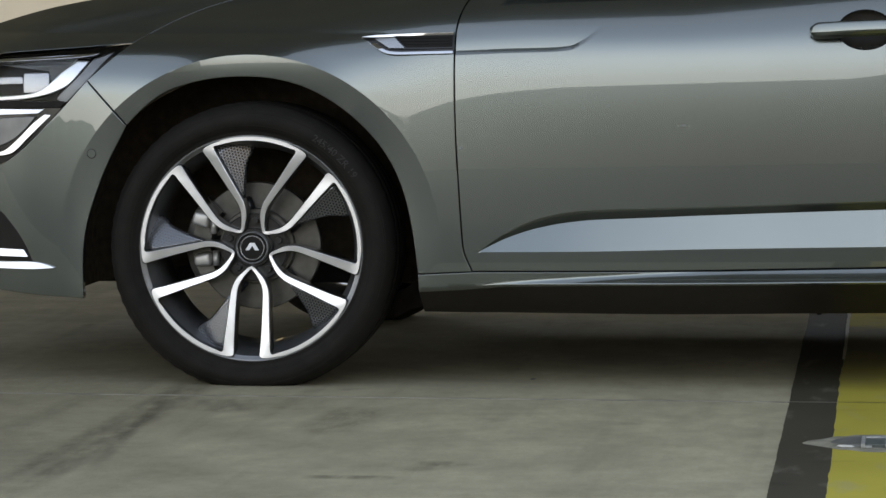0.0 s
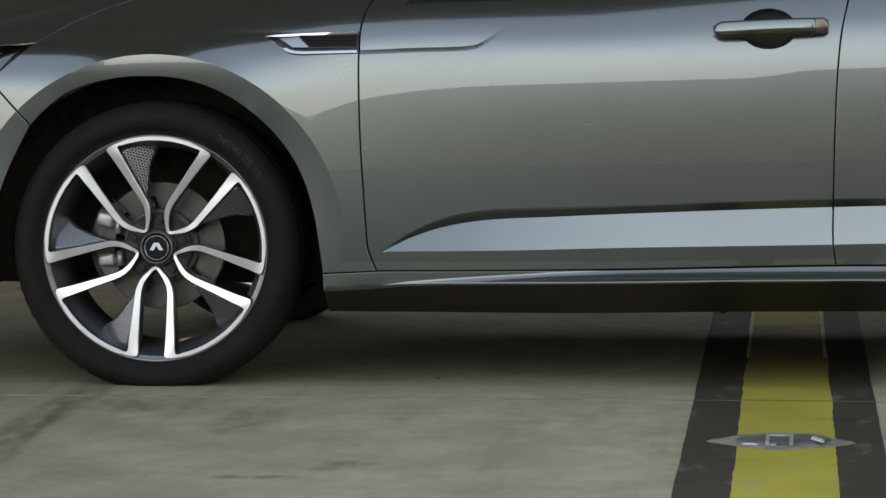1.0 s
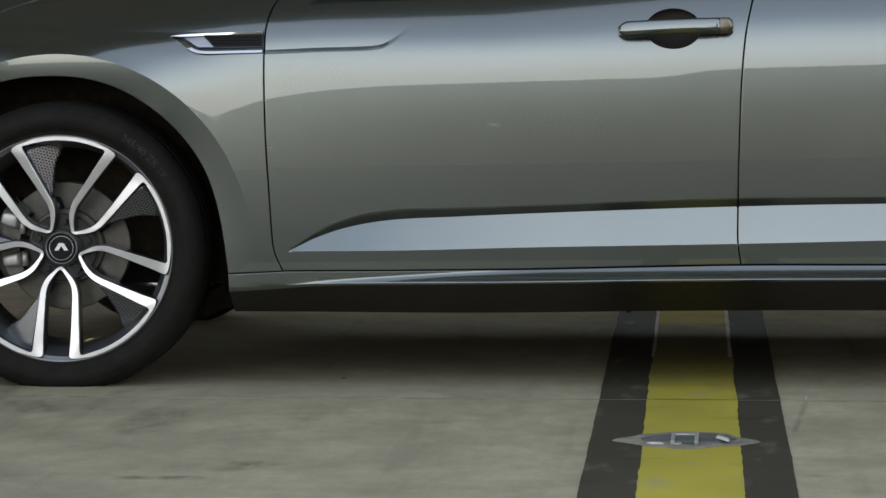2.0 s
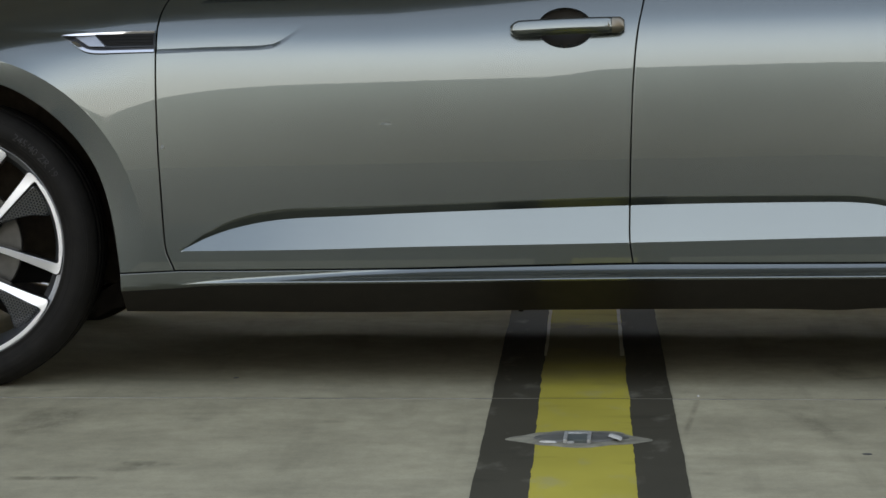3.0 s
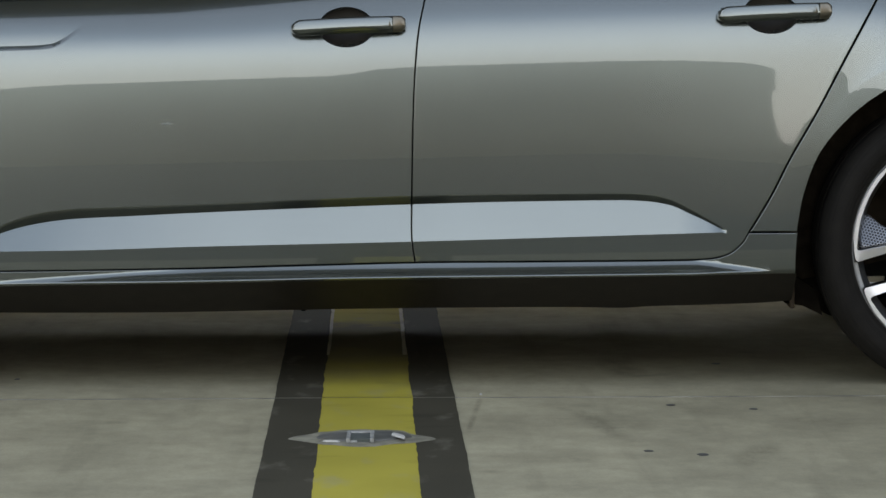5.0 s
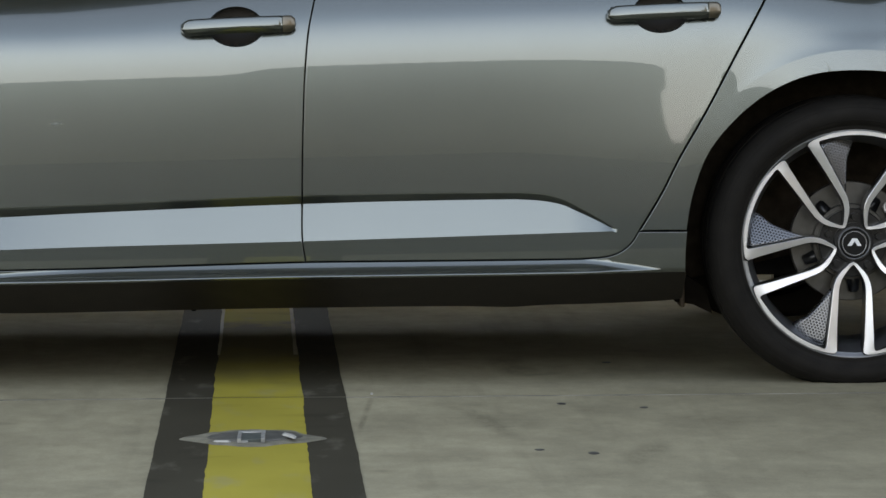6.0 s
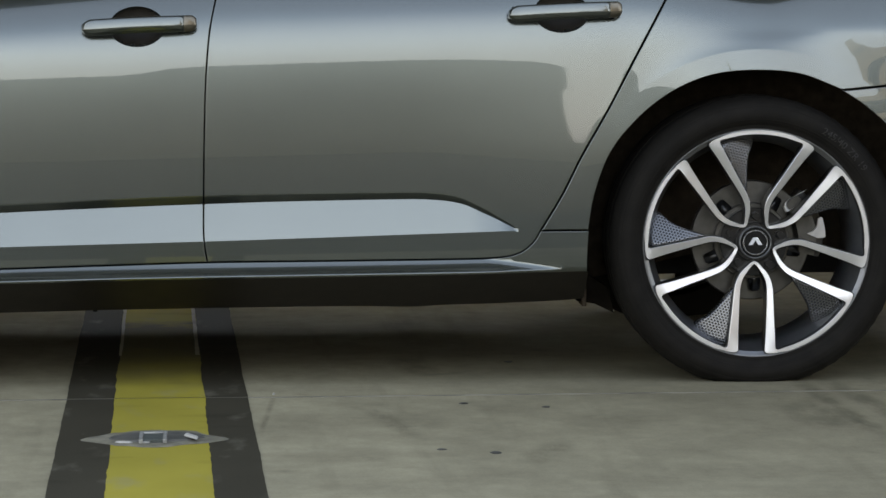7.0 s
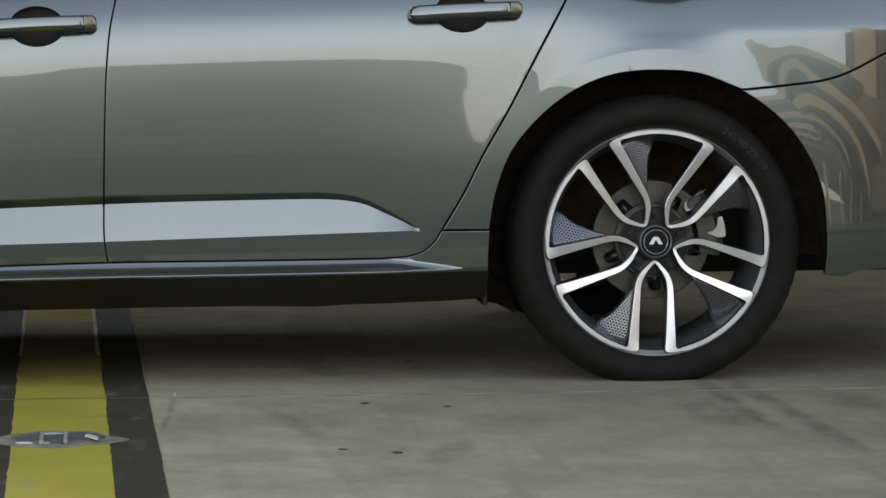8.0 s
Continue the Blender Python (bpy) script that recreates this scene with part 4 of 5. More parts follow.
def fin(parent, angle):
    """Honeycomb insert in the wide window, beside the spoke on its counter-clockwise side."""
    # drawn along the pair's axis; the wide window lies clockwise of it
    pts = spline([(0.905, -0.225), (0.80, -0.205), (0.65, -0.188), (0.50, -0.178), (0.40, -0.170), (0.44, -0.20), (0.56, -0.285), (0.66, -0.37), (0.73, -0.47), (0.80, -0.52), (0.875, -0.39)],
                 0.03, True)
    ca, sa = math.cos(angle), math.sin(angle)
    cen = pts.mean(0)
    V, Fc = [], []
    rings = (1.0, 0.75, 0.5, 0.25)
    for s in rings:
        for q in pts:
            x, z = cen + (q - cen) * s
            off = -z - 0.16
            y = float(face_y(math.hypot(x, z))) + 0.010 + 0.16 * max(off, 0) ** 1.15 * RR / 0.26 * 0.9
            V.append(((x * ca - z * sa) * RR, y, (x * sa + z * ca) * RR))
    n = len(pts)
    for a in range(len(rings) - 1):
        for i in range(n):
            j = (i + 1) % n
            Fc.append((a * n + i, a * n + j, (a + 1) * n + j, (a + 1) * n + i))
    Fc.append(tuple(range((len(rings) - 1) * n, len(rings) * n)))
    # side wall to the back
    b0 = len(V)
    for q in range(n):
        x, y, z = V[q]
        V.append((x, y + 0.03, z))
    for i in range(n):
        j = (i + 1) % n
        Fc.append((i, b0 + i, b0 + j, j))
    return pydata("honeycomb_insert", V, Fc, HONEY, parent, "dark honeycomb textured insert")


def text_mesh(body, size):
    cu = bpy.data.curves.new("lettering", "FONT")
    cu.body, cu.size, cu.extrude, cu.resolution_u = body, size, 0.0006, 2
    tmp = new("lettering_source", cu)
    bpy.context.view_layer.update()
    me = bpy.data.meshes.new_from_object(tmp.evaluated_get(bpy.context.evaluated_depsgraph_get()))
    bpy.data.objects.remove(tmp)
    return me


def lettering(parent, body, size, radius, mid, material):
    """Raised characters round the sidewall; mid: the angle of the middle, read clockwise."""
    me = text_mesh(body, size)
    xs = [v.co.x for v in me.vertices]
    w = max(xs)
    for v in me.vertices:
        a = mid - (v.co.x - w / 2) / radius
        r = radius + v.co.y
        v.co = Vector((r * math.cos(a), side_y(r) - 0.0006 - v.co.z, r * math.sin(a)))
    me.materials.append(material)
    ob = new("lettering", me)
    ob.parent = parent
    return tagged(ob, "raised size lettering on the tyre sidewall")


SIDEWALL = [(0.2600, 0.0100), (0.2640, 0.0030), (0.2680, 0.0060), (0.2720, 0.0020), (0.2800, -0.0065), (0.2860, -0.0100), (0.2960, -0.0120), (0.3060, -0.0100), (0.3150, -0.0040),
            (0.3210, 0.0030), (0.3270, 0.0110), (0.3320, 0.0220), (0.3350, 0.0340)]


def side_y(r):
    return float(np.interp(r, [q[0] for q in SIDEWALL], [q[1] for q in SIDEWALL]))


def tyre(parent):
    tread = [(0.3360, 0.050), (0.3290, 0.052), (0.3290, 0.060), (0.3362, 0.062), (0.3365, 0.095), (0.3290, 0.097), (0.3290, 0.107), (0.3365, 0.109), (0.3362, 0.150), (0.3290, 0.152),
             (0.3290, 0.162), (0.3360, 0.164), (0.3345, 0.200), (0.322, 0.222), (0.300, 0.232), (0.262, 0.222)]
    V, Fc = lathe(SIDEWALL + tread, 128)
    # shoulder blocks: shallow notches round the edge of the tread
    W = []
    for k, (x, y, z) in enumerate(V):
        i = k % len(SIDEWALL + tread)
        seg = k // len(SIDEWALL + tread)
        r = math.hypot(x, z)
        if 10 <= i <= 13 and seg % 2:
            f = (r - 0.0018) / r
            x, z = x * f, z * f
        # flattened where it carries the car
        low = -HUBZ + 0.0005
        if z < low:
            y += -0.010 * min(1.0, (low - z) / 0.018) if i < 10 else 0
            z = low
        W.append((x, y, z))
    ob = pydata("tyre", W, Fc, RUBBER, parent, "black low-profile tyre")
    for r, h in ((0.2775, 0.0007), (0.2835, 0.0009), (0.3125, 0.0009), (0.3165, 0.0008)):
        V, Fc = lathe([(r - 0.0010, side_y(r - 0.0010) + 0.0004), (r - 0.0003, side_y(r) - h), (r + 0.0003, side_y(r) - h), (r + 0.0010, side_y(r + 0.0010) + 0.0004)], 128)
        pydata("sidewall_rib", V, Fc, RUBBER, ob, "thin raised rib on the sidewall")
    for mid, size, n, r in ((152, 4.0, 9, 0.2985), (176, 2.6, 12, 0.2990), (212, 3.0, 8, 0.2985), (300, 2.8, 9, 0.2985)):
        V, Fc = [], []
        for k in range(n):
            a0 = radians(mid + (k - n / 2) * size * 0.75)
            w = radians(size * (0.28 + 0.10 * ((k * 7) % 3)))
            b = len(V)
            for q in (0.0, 0.5, 1.0):
                for rr in (r - 0.0055, r + 0.0055):
                    V.append((rr * math.cos(a0 + w * q), side_y(rr) - 0.0009, rr * math.sin(a0 + w * q)))
            Fc += [(b, b + 2, b + 3, b + 1), (b + 2, b + 4, b + 5, b + 3)]
        pydata("lettering", V, Fc, RUBBER, ob, "row of small raised bars", False)
    return ob


def build_wheel():
    bm_prof = [(0.957 * RR, 0.016), (0.985 * RR, 0.012), (1.000 * RR, 0.0075), (1.008 * RR, 0.010), (1.008 * RR, 0.018)]
    V, Fc = lathe(bm_prof, 96)
    wheel = pydata("wheel", V, Fc, RIMGREY, car, "five twin-spoke alloy wheel with machined faces and a black tyre")
    V, Fc = lathe([(0.962 * RR, 0.016), (0.945 * RR, 0.030), (0.90 * RR, 0.055), (0.875 * RR, 0.10), (0.875 * RR, 0.20), (0.95 * RR, 0.225)], 96)
    pydata("rim_barrel", V, Fc, BARREL, wheel, "dark painted rim barrel")
    tyre(wheel)
    for k, a in enumerate(PAIRS):
        spoke_pair("spoke", a, 0.0, 0.0, 0.006, MACHINED, wheel, "machined bright spoke face")
        spoke_pair("spoke_body", a, 0.012, 0.004, 0.042, RIMDARK, wheel, "dark painted spoke side", 0.003, -0.012)
        fin(wheel, a)
    disc("hub", 0.0, 0.175 * RR, 0.040, 0.09, RIMDARK, wheel, "dark painted wheel hub")
    disc("hub_flange", 0.0, 0.30 * RR, 0.052, 0.09, RIMDARK, wheel, "dark painted wheel centre")
    for k in range(5):
        a = PAIRS[k] + radians(36)
        r = 0.232 * RR
        bm = bmesh.new()
        bmesh.ops.create_cone(bm, cap_ends=True, segments=6, radius1=0.010, radius2=0.0085, depth=0.014,
                              matrix=Matrix.Translation((r * math.cos(a), 0.047, r * math.sin(a))) @ Matrix.Rotation(radians(90), 4, "X"))
        part("wheel_bolt", bm, RIMDARK, wheel, "dark wheel bolt", False)
    cap = disc("centre_cap", 0.0, 0.128 * RR, 0.026, 0.06, GLOSSBLACK, wheel, "dark centre cap with a bright mark")
    disc("cap_ring", 0.130 * RR, 0.143 * RR, 0.0235, 0.05, RIMGREY, cap, "bright metal cap ring")
    disc("cap_ring", 0.101 * RR, 0.110 * RR, 0.0246, 0.03, LAMPIN, cap, "thin bright cap ring", bev=0.0006)
    s = 0.0160
    mark = [(-1.0 * s, -0.35 * s), (-0.35 * s, 0.72 * s), (0.35 * s, 0.72 * s), (1.0 * s, -0.35 * s), (0.42 * s, -0.35 * s), (0, 0.32 * s), (-0.42 * s, -0.35 * s)]
    V = [(x, 0.0245, z) for x, z in mark] + [(x, 0.0262, z) for x, z in mark]
    n = len(mark)
    Fc = [(0, 6, 5, 1), (1, 5, 2), (2, 5, 4, 3)]
    Fc += [(i, (i + 1) % n, n + (i + 1) % n, n + i) for i in range(n)]
    pydata("cap_mark", V, Fc, WHITE, cap, "plain bright angle mark", False)
    lettering(wheel, "245/40 ZR 19", 0.0235, 0.2900, radians(47), TYRETEXT)
    return wheel


wheel_f = build_wheel()
wheel_f.location = (0.0, 0.0, HUBZ)
copy_thing(wheel_f, pose(XR, 0.0, HUBZ))
for x in (0.0, XR):
    w = copy_thing(wheel_f, pose(x, W2, HUBZ, 0, 0, 180))


def brakes(x, front):
    r1 = 0.148 if front else 0.138
    d = disc("brake_disc", 0.085, r1, 0.105, 0.128, STEEL, car, "steel brake disc", 72)
    d.location = (x, 0, HUBZ)
    h_ob = disc("brake_bell", 0.0, 0.088, 0.085, 0.115, STEEL, car, "steel brake disc bell", 48)
    h_ob.data.transform(Matrix.Translation((x, 0, HUBZ)))
    # caliper: dark bridge over the disc's edge with bright cast lobes
    mid, span = (radians(173), radians(38)) if front else (radians(16), radians(30))
    V, Fc = [], []
    secs = [(0.100, 0.092), (0.108, 0.080), (0.150, 0.078), (0.164, 0.084), (0.168, 0.095), (0.168, 0.150), (0.100, 0.150)]
    n = 16
    for k in range(n + 1):
        a = mid - span + 2 * span * k / n
        pinch = 1 - 0.2 * abs(2 * k / n - 1) ** 3
        for r, y in secs:
            rr = 0.135 + (r - 0.135) * pinch
            V.append((x + rr * math.cos(a), y, HUBZ + rr * math.sin(a)))
    m = len(secs)
    for k in range(n):
        for i in range(m):
            j = (i + 1) % m
            Fc.append((k * m + i, k * m + j, (k + 1) * m + j, (k + 1) * m + i))
    Fc += [tuple(range(m)), tuple(range(n * m, (n + 1) * m))[::-1]]
    cal = pydata("brake_caliper", V, Fc, STEEL, car, "cast brake caliper with bright lobes", False)
    lobes = ((153, 0.140, 0.050, 0.044), (194, 0.127, 0.048, 0.040)) if front else ()
    if not front:
        # bright bracket and the bent wire of the parking brake
        def plate(name, pts, y0, y1, label):
            bm = bmesh.new()
            f = bm.faces.new([bm.verts.new((x + a, y0, HUBZ + b)) for a, b in pts])
            top = bmesh.ops.extrude_face_region(bm, geom=[f])
            bmesh.ops.translate(bm, verts=[v for v in top["geom"] if isinstance(v, bmesh.types.BMVert)], vec=(0, y1 - y0, 0))
            bmesh.ops.recalc_face_normals(bm, faces=bm.faces[:])
            bmesh.ops.bevel(bm, geom=bm.edges[:], offset=0.0015, segments=2, affect="EDGES")
            part(name, bm, CALIPER, cal, label, False)

        plate("caliper_bracket", [(0.124, 0.017), (0.140, 0.022), (0.148, 0.034), (0.150, 0.052), (0.160, 0.055), (0.166, 0.030), (0.168, 0.008), (0.150, 0.006)], 0.060, 0.074, "bright cast bracket")
        wire = spline([(0.120, 0.116), (0.104, 0.108), (0.086, 0.098), (0.076, 0.090), (0.074, 0.078), (0.080, 0.069), (0.089, 0.074)], 0.003)
        V, Fc = [], []
        for a, b in wire:
            for k in range(8):
                t = k * math.pi / 4
                V.append((x + a + 0.0040 * math.cos(t), 0.062 + 0.0040 * math.sin(t), HUBZ + b + 0.0030 * math.cos(t)))
        for i in range(len(wire) - 1):
            Fc += [(i * 8 + k, i * 8 + (k + 1) % 8, i * 8 + 8 + (k + 1) % 8, i * 8 + 8 + k) for k in range(8)]
        pydata("brake_wire", V, Fc, CALIPER, cal, "bright bent brake wire")
    for deg, r, w, h in lobes:
        a = radians(deg)
        bm = bmesh.new()
        bmesh.ops.create_cube(bm, size=1)
        for v in bm.verts:
            top = 0.78 if v.co.y < 0 else 1.0
            v.co = Vector((v.co.x * w * top, v.co.y * 0.045, v.co.z * h * top * (1.0 if v.co.x > 0 else 0.82)))
        bmesh.ops.bevel(bm, geom=bm.edges[:], offset=0.008, segments=3, profile=0.5, affect="EDGES")
        bmesh.ops.transform(bm, verts=bm.verts[:], matrix=Matrix.Translation((x + r * math.cos(a), 0.074, HUBZ + r * math.sin(a))) @ Matrix.Rotation(-(a - (math.pi if front else 0)) * 0.5, 4, "Y"))
        part("caliper_lobe", bm, CALIPER, cal, "bright cast lobe")
        bm = bmesh.new()
        q = -1 if front else 1
        bmesh.ops.create_cone(bm, cap_ends=True, segments=18, radius1=0.0085, radius2=0.0075, depth=0.034,
                              matrix=Matrix.Translation((x + (r - 0.030) * math.cos(a), 0.072, HUBZ + (r - 0.030) * math.sin(a) - 0.004)))
        part("guide_pin", bm, CALIPER, cal, "bright guide pin")
    # dark upright and arms behind the hub
    for k in range(5):
        a = radians(90 + 72 * k + (12 if front else 40))
        bm = bmesh.new()
        bmesh.ops.create_cube(bm, size=1)
        for v in bm.verts:
            v.co = Vector((v.co.x * 0.05, v.co.y * 0.012, v.co.z * (0.022 if v.co.x > 0 else 0.034)))
        bmesh.ops.bevel(bm, geom=bm.edges[:], offset=0.003, segments=2, affect="EDGES")
        bmesh.ops.transform(bm, verts=bm.verts[:], matrix=Matrix.Translation((x + 0.092 * math.cos(a), 0.092, HUBZ + 0.092 * math.sin(a))) @ Matrix.Rotation(-a, 4, "Y"))
        part("bell_rib", bm, RIMDARK, h_ob, "dark rib on the disc bell")


brakes(0.0, True)
brakes(XR, False)


# ---------------------------------------------------------------- trim on the side
def on(f, add):
    return lambda x, z: f(x, z) + add


def tilted(f, add, slope, z0):
    """The surface f moved out by add and leaned back above the height z0, so that it faces upwards."""
    return lambda x, z: f(x, z) + add - slope * (np.asarray(z) - z0)


def poly(*pts):
    return loop(*[spline([a, b], 0.006) for a, b in zip(pts, pts[1:] + pts[:1])])


# vent behind the front wheel: chrome frame, bright tip, black louvre
vent = sheet("fender_vent", loop(spline([(0.259, 0.8035), (0.290, 0.8065), (0.38, 0.8105), (0.4745, 0.8135)]), spline([(0.4745, 0.8135), (0.4740, 0.7655)]),
                                 spline([(0.474, 0.7655), (0.40, 0.7640), (0.336, 0.7635), (0.315, 0.7690), (0.277, 0.7930), (0.259, 0.8035)])),
             on(skin, 0.002), GLOSSBLACK, car, "chrome edged vent on the front fender", gap=0.0, grid=0.008)
sheet("vent_base", loop(spline([(0.290, 0.8015), (0.4742, 0.8085)]), spline([(0.4742, 0.8085), (0.4740, 0.7785)]), spline([(0.474, 0.7785), (0.345, 0.7775), (0.325, 0.7830), (0.290, 0.8015)])),
      on(skin, 0.0055), GLOSSBLACK, vent, "dark vent tip", gap=0.0, grid=0.008, edge=0.0008, back=0.006)
sheet("chrome_strip", loop(spline([(0.259, 0.8035), (0.290, 0.8070), (0.38, 0.8110), (0.4745, 0.8140)]), spline([(0.4745, 0.8140), (0.4745, 0.8092)]), spline([(0.4745, 0.8092), (0.38, 0.8065), (0.290, 0.8028), (0.259, 0.8035)])),
      tilted(skin, 0.0075, -0.60, 0.81), CHROME, vent, "thin chrome edge", gap=0.0, grid=0.006, edge=0.0008, back=0.008)
sheet("chrome_strip", loop(spline([(0.259, 0.8030), (0.280, 0.7975), (0.319, 0.7735), (0.339, 0.7700), (0.40, 0.7705), (0.474, 0.7722)]), spline([(0.474, 0.7722), (0.474, 0.7672)]),
                           spline([(0.474, 0.7672), (0.40, 0.7655), (0.336, 0.7648), (0.314, 0.7692), (0.276, 0.7925), (0.259, 0.8030)])),
      tilted(skin, 0.0075, 0.25, 0.767), CHROME, vent, "chrome edge", gap=0.0, grid=0.006, edge=0.001, back=0.008)
sheet("vent_fin", poly((0.292, 0.7995), (0.338, 0.8015), (0.362, 0.7790), (0.326, 0.7790)), on(skin, 0.0078), LAMPIN, vent, "bright vent fin", gap=0.0, edge=0.0008, back=0.006, grid=0.006)
for i in range(4):
    z0 = 0.7805 + i * 0.0065
    x0 = 0.367 - i * 0.0075
    sheet("vent_louvre", loop(spline([(x0, z0), (0.4725, z0 + 0.0013)]), spline([(0.4725, z0 + 0.0013), (0.4725, z0 + 0.0065)]), spline([(0.4725, z0 + 0.0065), (x0 - 0.007, z0 + 0.0050)]),
                              spline([(x0 - 0.007, z0 + 0.005), (x0, z0)])), on(skin, 0.0072), BLACK, vent, "black vent louvre", gap=0.0004, grid=0.02, edge=0.0012, back=0.006)
SIDE.append(vent)


# section of the grip: outwards, and height in half heights; a flat face that leans back over a chamfer that faces down
SECTION = ((-0.011, 0.93), (0.002, 1.0), (0.0065, 0.97), (0.0090, 0.86), (0.0105, 0.70), (0.0128, -0.10), (0.0130, -0.27), (0.0120, -0.42), (0.0095, -0.58), (0.0010, -0.97), (-0.003, -1.0), (-0.011, -0.95))


def door_handle(x0, zmid, door):
    """Grip bar with tapered ends that stands off the door; a separate lock cover at its rear end."""
    L = 0.257

    def bar(name, u0, u1, material, parent, label):
        V, Fc = [], []
        n, m = 24, len(SECTION)
        for i in range(n + 1):
            u = u0 + (u1 - u0) * i / n
            x = x0 + L * u
            zc = zmid + 0.010 * (u - 0.5) + 0.002 * math.sin(math.pi * u)
            hh = 0.0185 * (min(1.0, u / 0.09 + 0.20) ** 0.5) * (min(1.0, (1 - u) / 0.06 + 0.34) ** 0.5)
            stand = 0.020 + 0.022 * math.sin(math.pi * min(max(u, 0.0), 1.0)) ** 0.45
            base_o = float(skin(x, zc))
            for dy, dz in SECTION:
                V.append((x, -(base_o + stand + dy), zc + hh * dz))
        for i in range(n):
            for k in range(m):
                j = (k + 1) % m
                Fc.append((i * m + k, i * m + j, (i + 1) * m + j, (i + 1) * m + k))
        Fc += [tuple(range(m))[::-1], tuple(range(n * m, (n + 1) * m))]
        ob = pydata(name, V, Fc, material, parent, label)
        bm = bmesh.new()
        bm.from_mesh(ob.data)
        bmesh.ops.recalc_face_normals(bm, faces=bm.faces[:])
        bm.to_mesh(ob.data)
        bm.free()
        return ob

    cx, cz, rx, rz = next(c for c in CUPS if x0 < c[0] < x0 + L)
    # dark sheet laid over the cup in place of the shade in it
    sheet("handle_shade", ellipse(cx, cz, rx * 0.985, rz * 0.985)[:-1], on(door_skin, 0.0008), RECESS_SHADE, door, "dark sheet for the shade in the handle cup", gap=0.0, grid=0.006, edge=0.0006, back=0.003)
    h = bar("door_handle", 0.0, 0.8885, PAINT, door, "dark grey metallic door handle bar")
    bar("lock_cover", 0.8905, 1.0, WARM_GLINT, door, "small lock cover with a bronze reflection put into its colour")
    for u in (0.10, 0.90):
        x = x0 + L * u
        o = float(skin(x, zmid))
        box("handle_foot", (x - 0.016, -(o + 0.022), zmid - 0.012), (x + 0.016, -(o - 0.01), zmid + 0.012), BLACK, door, "black handle foot", 0.003)
    return h


SCUFF = mat("pale_scuff", (0.20, 0.205, 0.195), 0.6, var=0.2, scale=200)
sheet("scuff_mark", loop(spline([(0.985, 0.6030), (0.996, 0.6015), (1.013, 0.6020)]), spline([(1.013, 0.6020), (1.002, 0.6055), (0.985, 0.6030)])), on(door_skin, 0.0003), SCUFF, front_door,
      "short pale scuff in the paint", gap=0.0, grid=0.004, edge=0.0002, back=0.0004)
sheet("scuff_mark", ellipse(0.4925, 0.5515, 0.0032, 0.0045, 14)[:-1], on(door_skin, 0.0003), SCUFF, front_door, "small pale stone chip", gap=0.0, grid=0.003, edge=0.0002, back=0.0004)
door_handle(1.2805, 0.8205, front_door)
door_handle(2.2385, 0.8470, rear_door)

# ---------------------------------------------------------------- front lamp and bumper trim
lens_out = loop(spline([(-0.84, 0.735), (-0.598, 0.7605), (-0.448, 0.772), (-0.284, 0.787)]), spline([(-0.284, 0.787), (-0.318, 0.760), (-0.379, 0.705), (-0.433, 0.651)]),
                spline([(-0.433, 0.651), (-0.600, 0.645), (-0.84, 0.635)]), spline([(-0.84, 0.635), (-0.84, 0.735)]))
headlight = sheet("headlight", lens_out, on(skin, -0.065), BLACK, car, "clear headlight with a bright light guide and a projector box", gap=0.001, back=0.03)
lens = sheet("lens", lens_out, on(skin, -0.004), LENS, headlight, "clear plastic lamp lens", gap=0.003, back=0.003)
sheet("lamp_bezel", loop(spline([(-0.70, 0.742), (-0.598, 0.7495), (-0.47, 0.757), (-0.358, 0.7635)]), spline([(-0.358, 0.7635), (-0.379, 0.7585), (-0.598, 0.7440), (-0.70, 0.736)]), spline([(-0.70, 0.736), (-0.70, 0.742)])),
      tilted(skin, -0.018, 0.15, 0.75), CHROME, headlight, "bright upper lamp bezel", gap=0.0, back=0.02)
sheet("lamp_reflector", poly((-0.70, 0.7330), (-0.598, 0.7385), (-0.41, 0.7495), (-0.468, 0.692), (-0.478, 0.7235), (-0.598, 0.7340)), tilted(skin, -0.034, 0.35, 0.73), LAMPIN, headlight, "pale bright reflector", gap=0.0, back=0.02)
sheet("light_guide", loop(spline([(-0.408, 0.744), (-0.383, 0.744)]), spline([(-0.383, 0.744), (-0.426, 0.696), (-0.450, 0.683), (-0.474, 0.674), (-0.52, 0.664), (-0.66, 0.652)]),
                          spline([(-0.66, 0.652), (-0.66, 0.659)]), spline([(-0.66, 0.659), (-0.52, 0.671), (-0.490, 0.682), (-0.470, 0.696), (-0.445, 0.718), (-0.408, 0.744)])),
      tilted(skin, -0.016, 0.02, 0.70), GUIDE, headlight, "bright light guide blade", gap=0.0, back=0.02)
sheet("lamp_side", loop(spline([(-0.372, 0.748), (-0.325, 0.765)]), spline([(-0.325, 0.765), (-0.379, 0.708), (-0.432, 0.654)]), spline([(-0.432, 0.654), (-0.455, 0.660), (-0.41, 0.704), (-0.372, 0.748)])),
      on(skin, -0.022), RIMGREY, headlight, "grey side reflector", gap=0.001, back=0.02)
sheet("projector_box", poly((-0.541, 0.716), (-0.478, 0.718), (-0.476, 0.690), (-0.486, 0.675), (-0.540, 0.675)), on(skin, -0.02), LAMPIN, headlight, "pale projector box", gap=0.0, back=0.03)
sheet("projector_arm", poly((-0.66, 0.704), (-0.547, 0.708), (-0.545, 0.695), (-0.66, 0.690)), on(skin, -0.026), LAMPIN, headlight, "pale projector arm", gap=0.0, back=0.03)

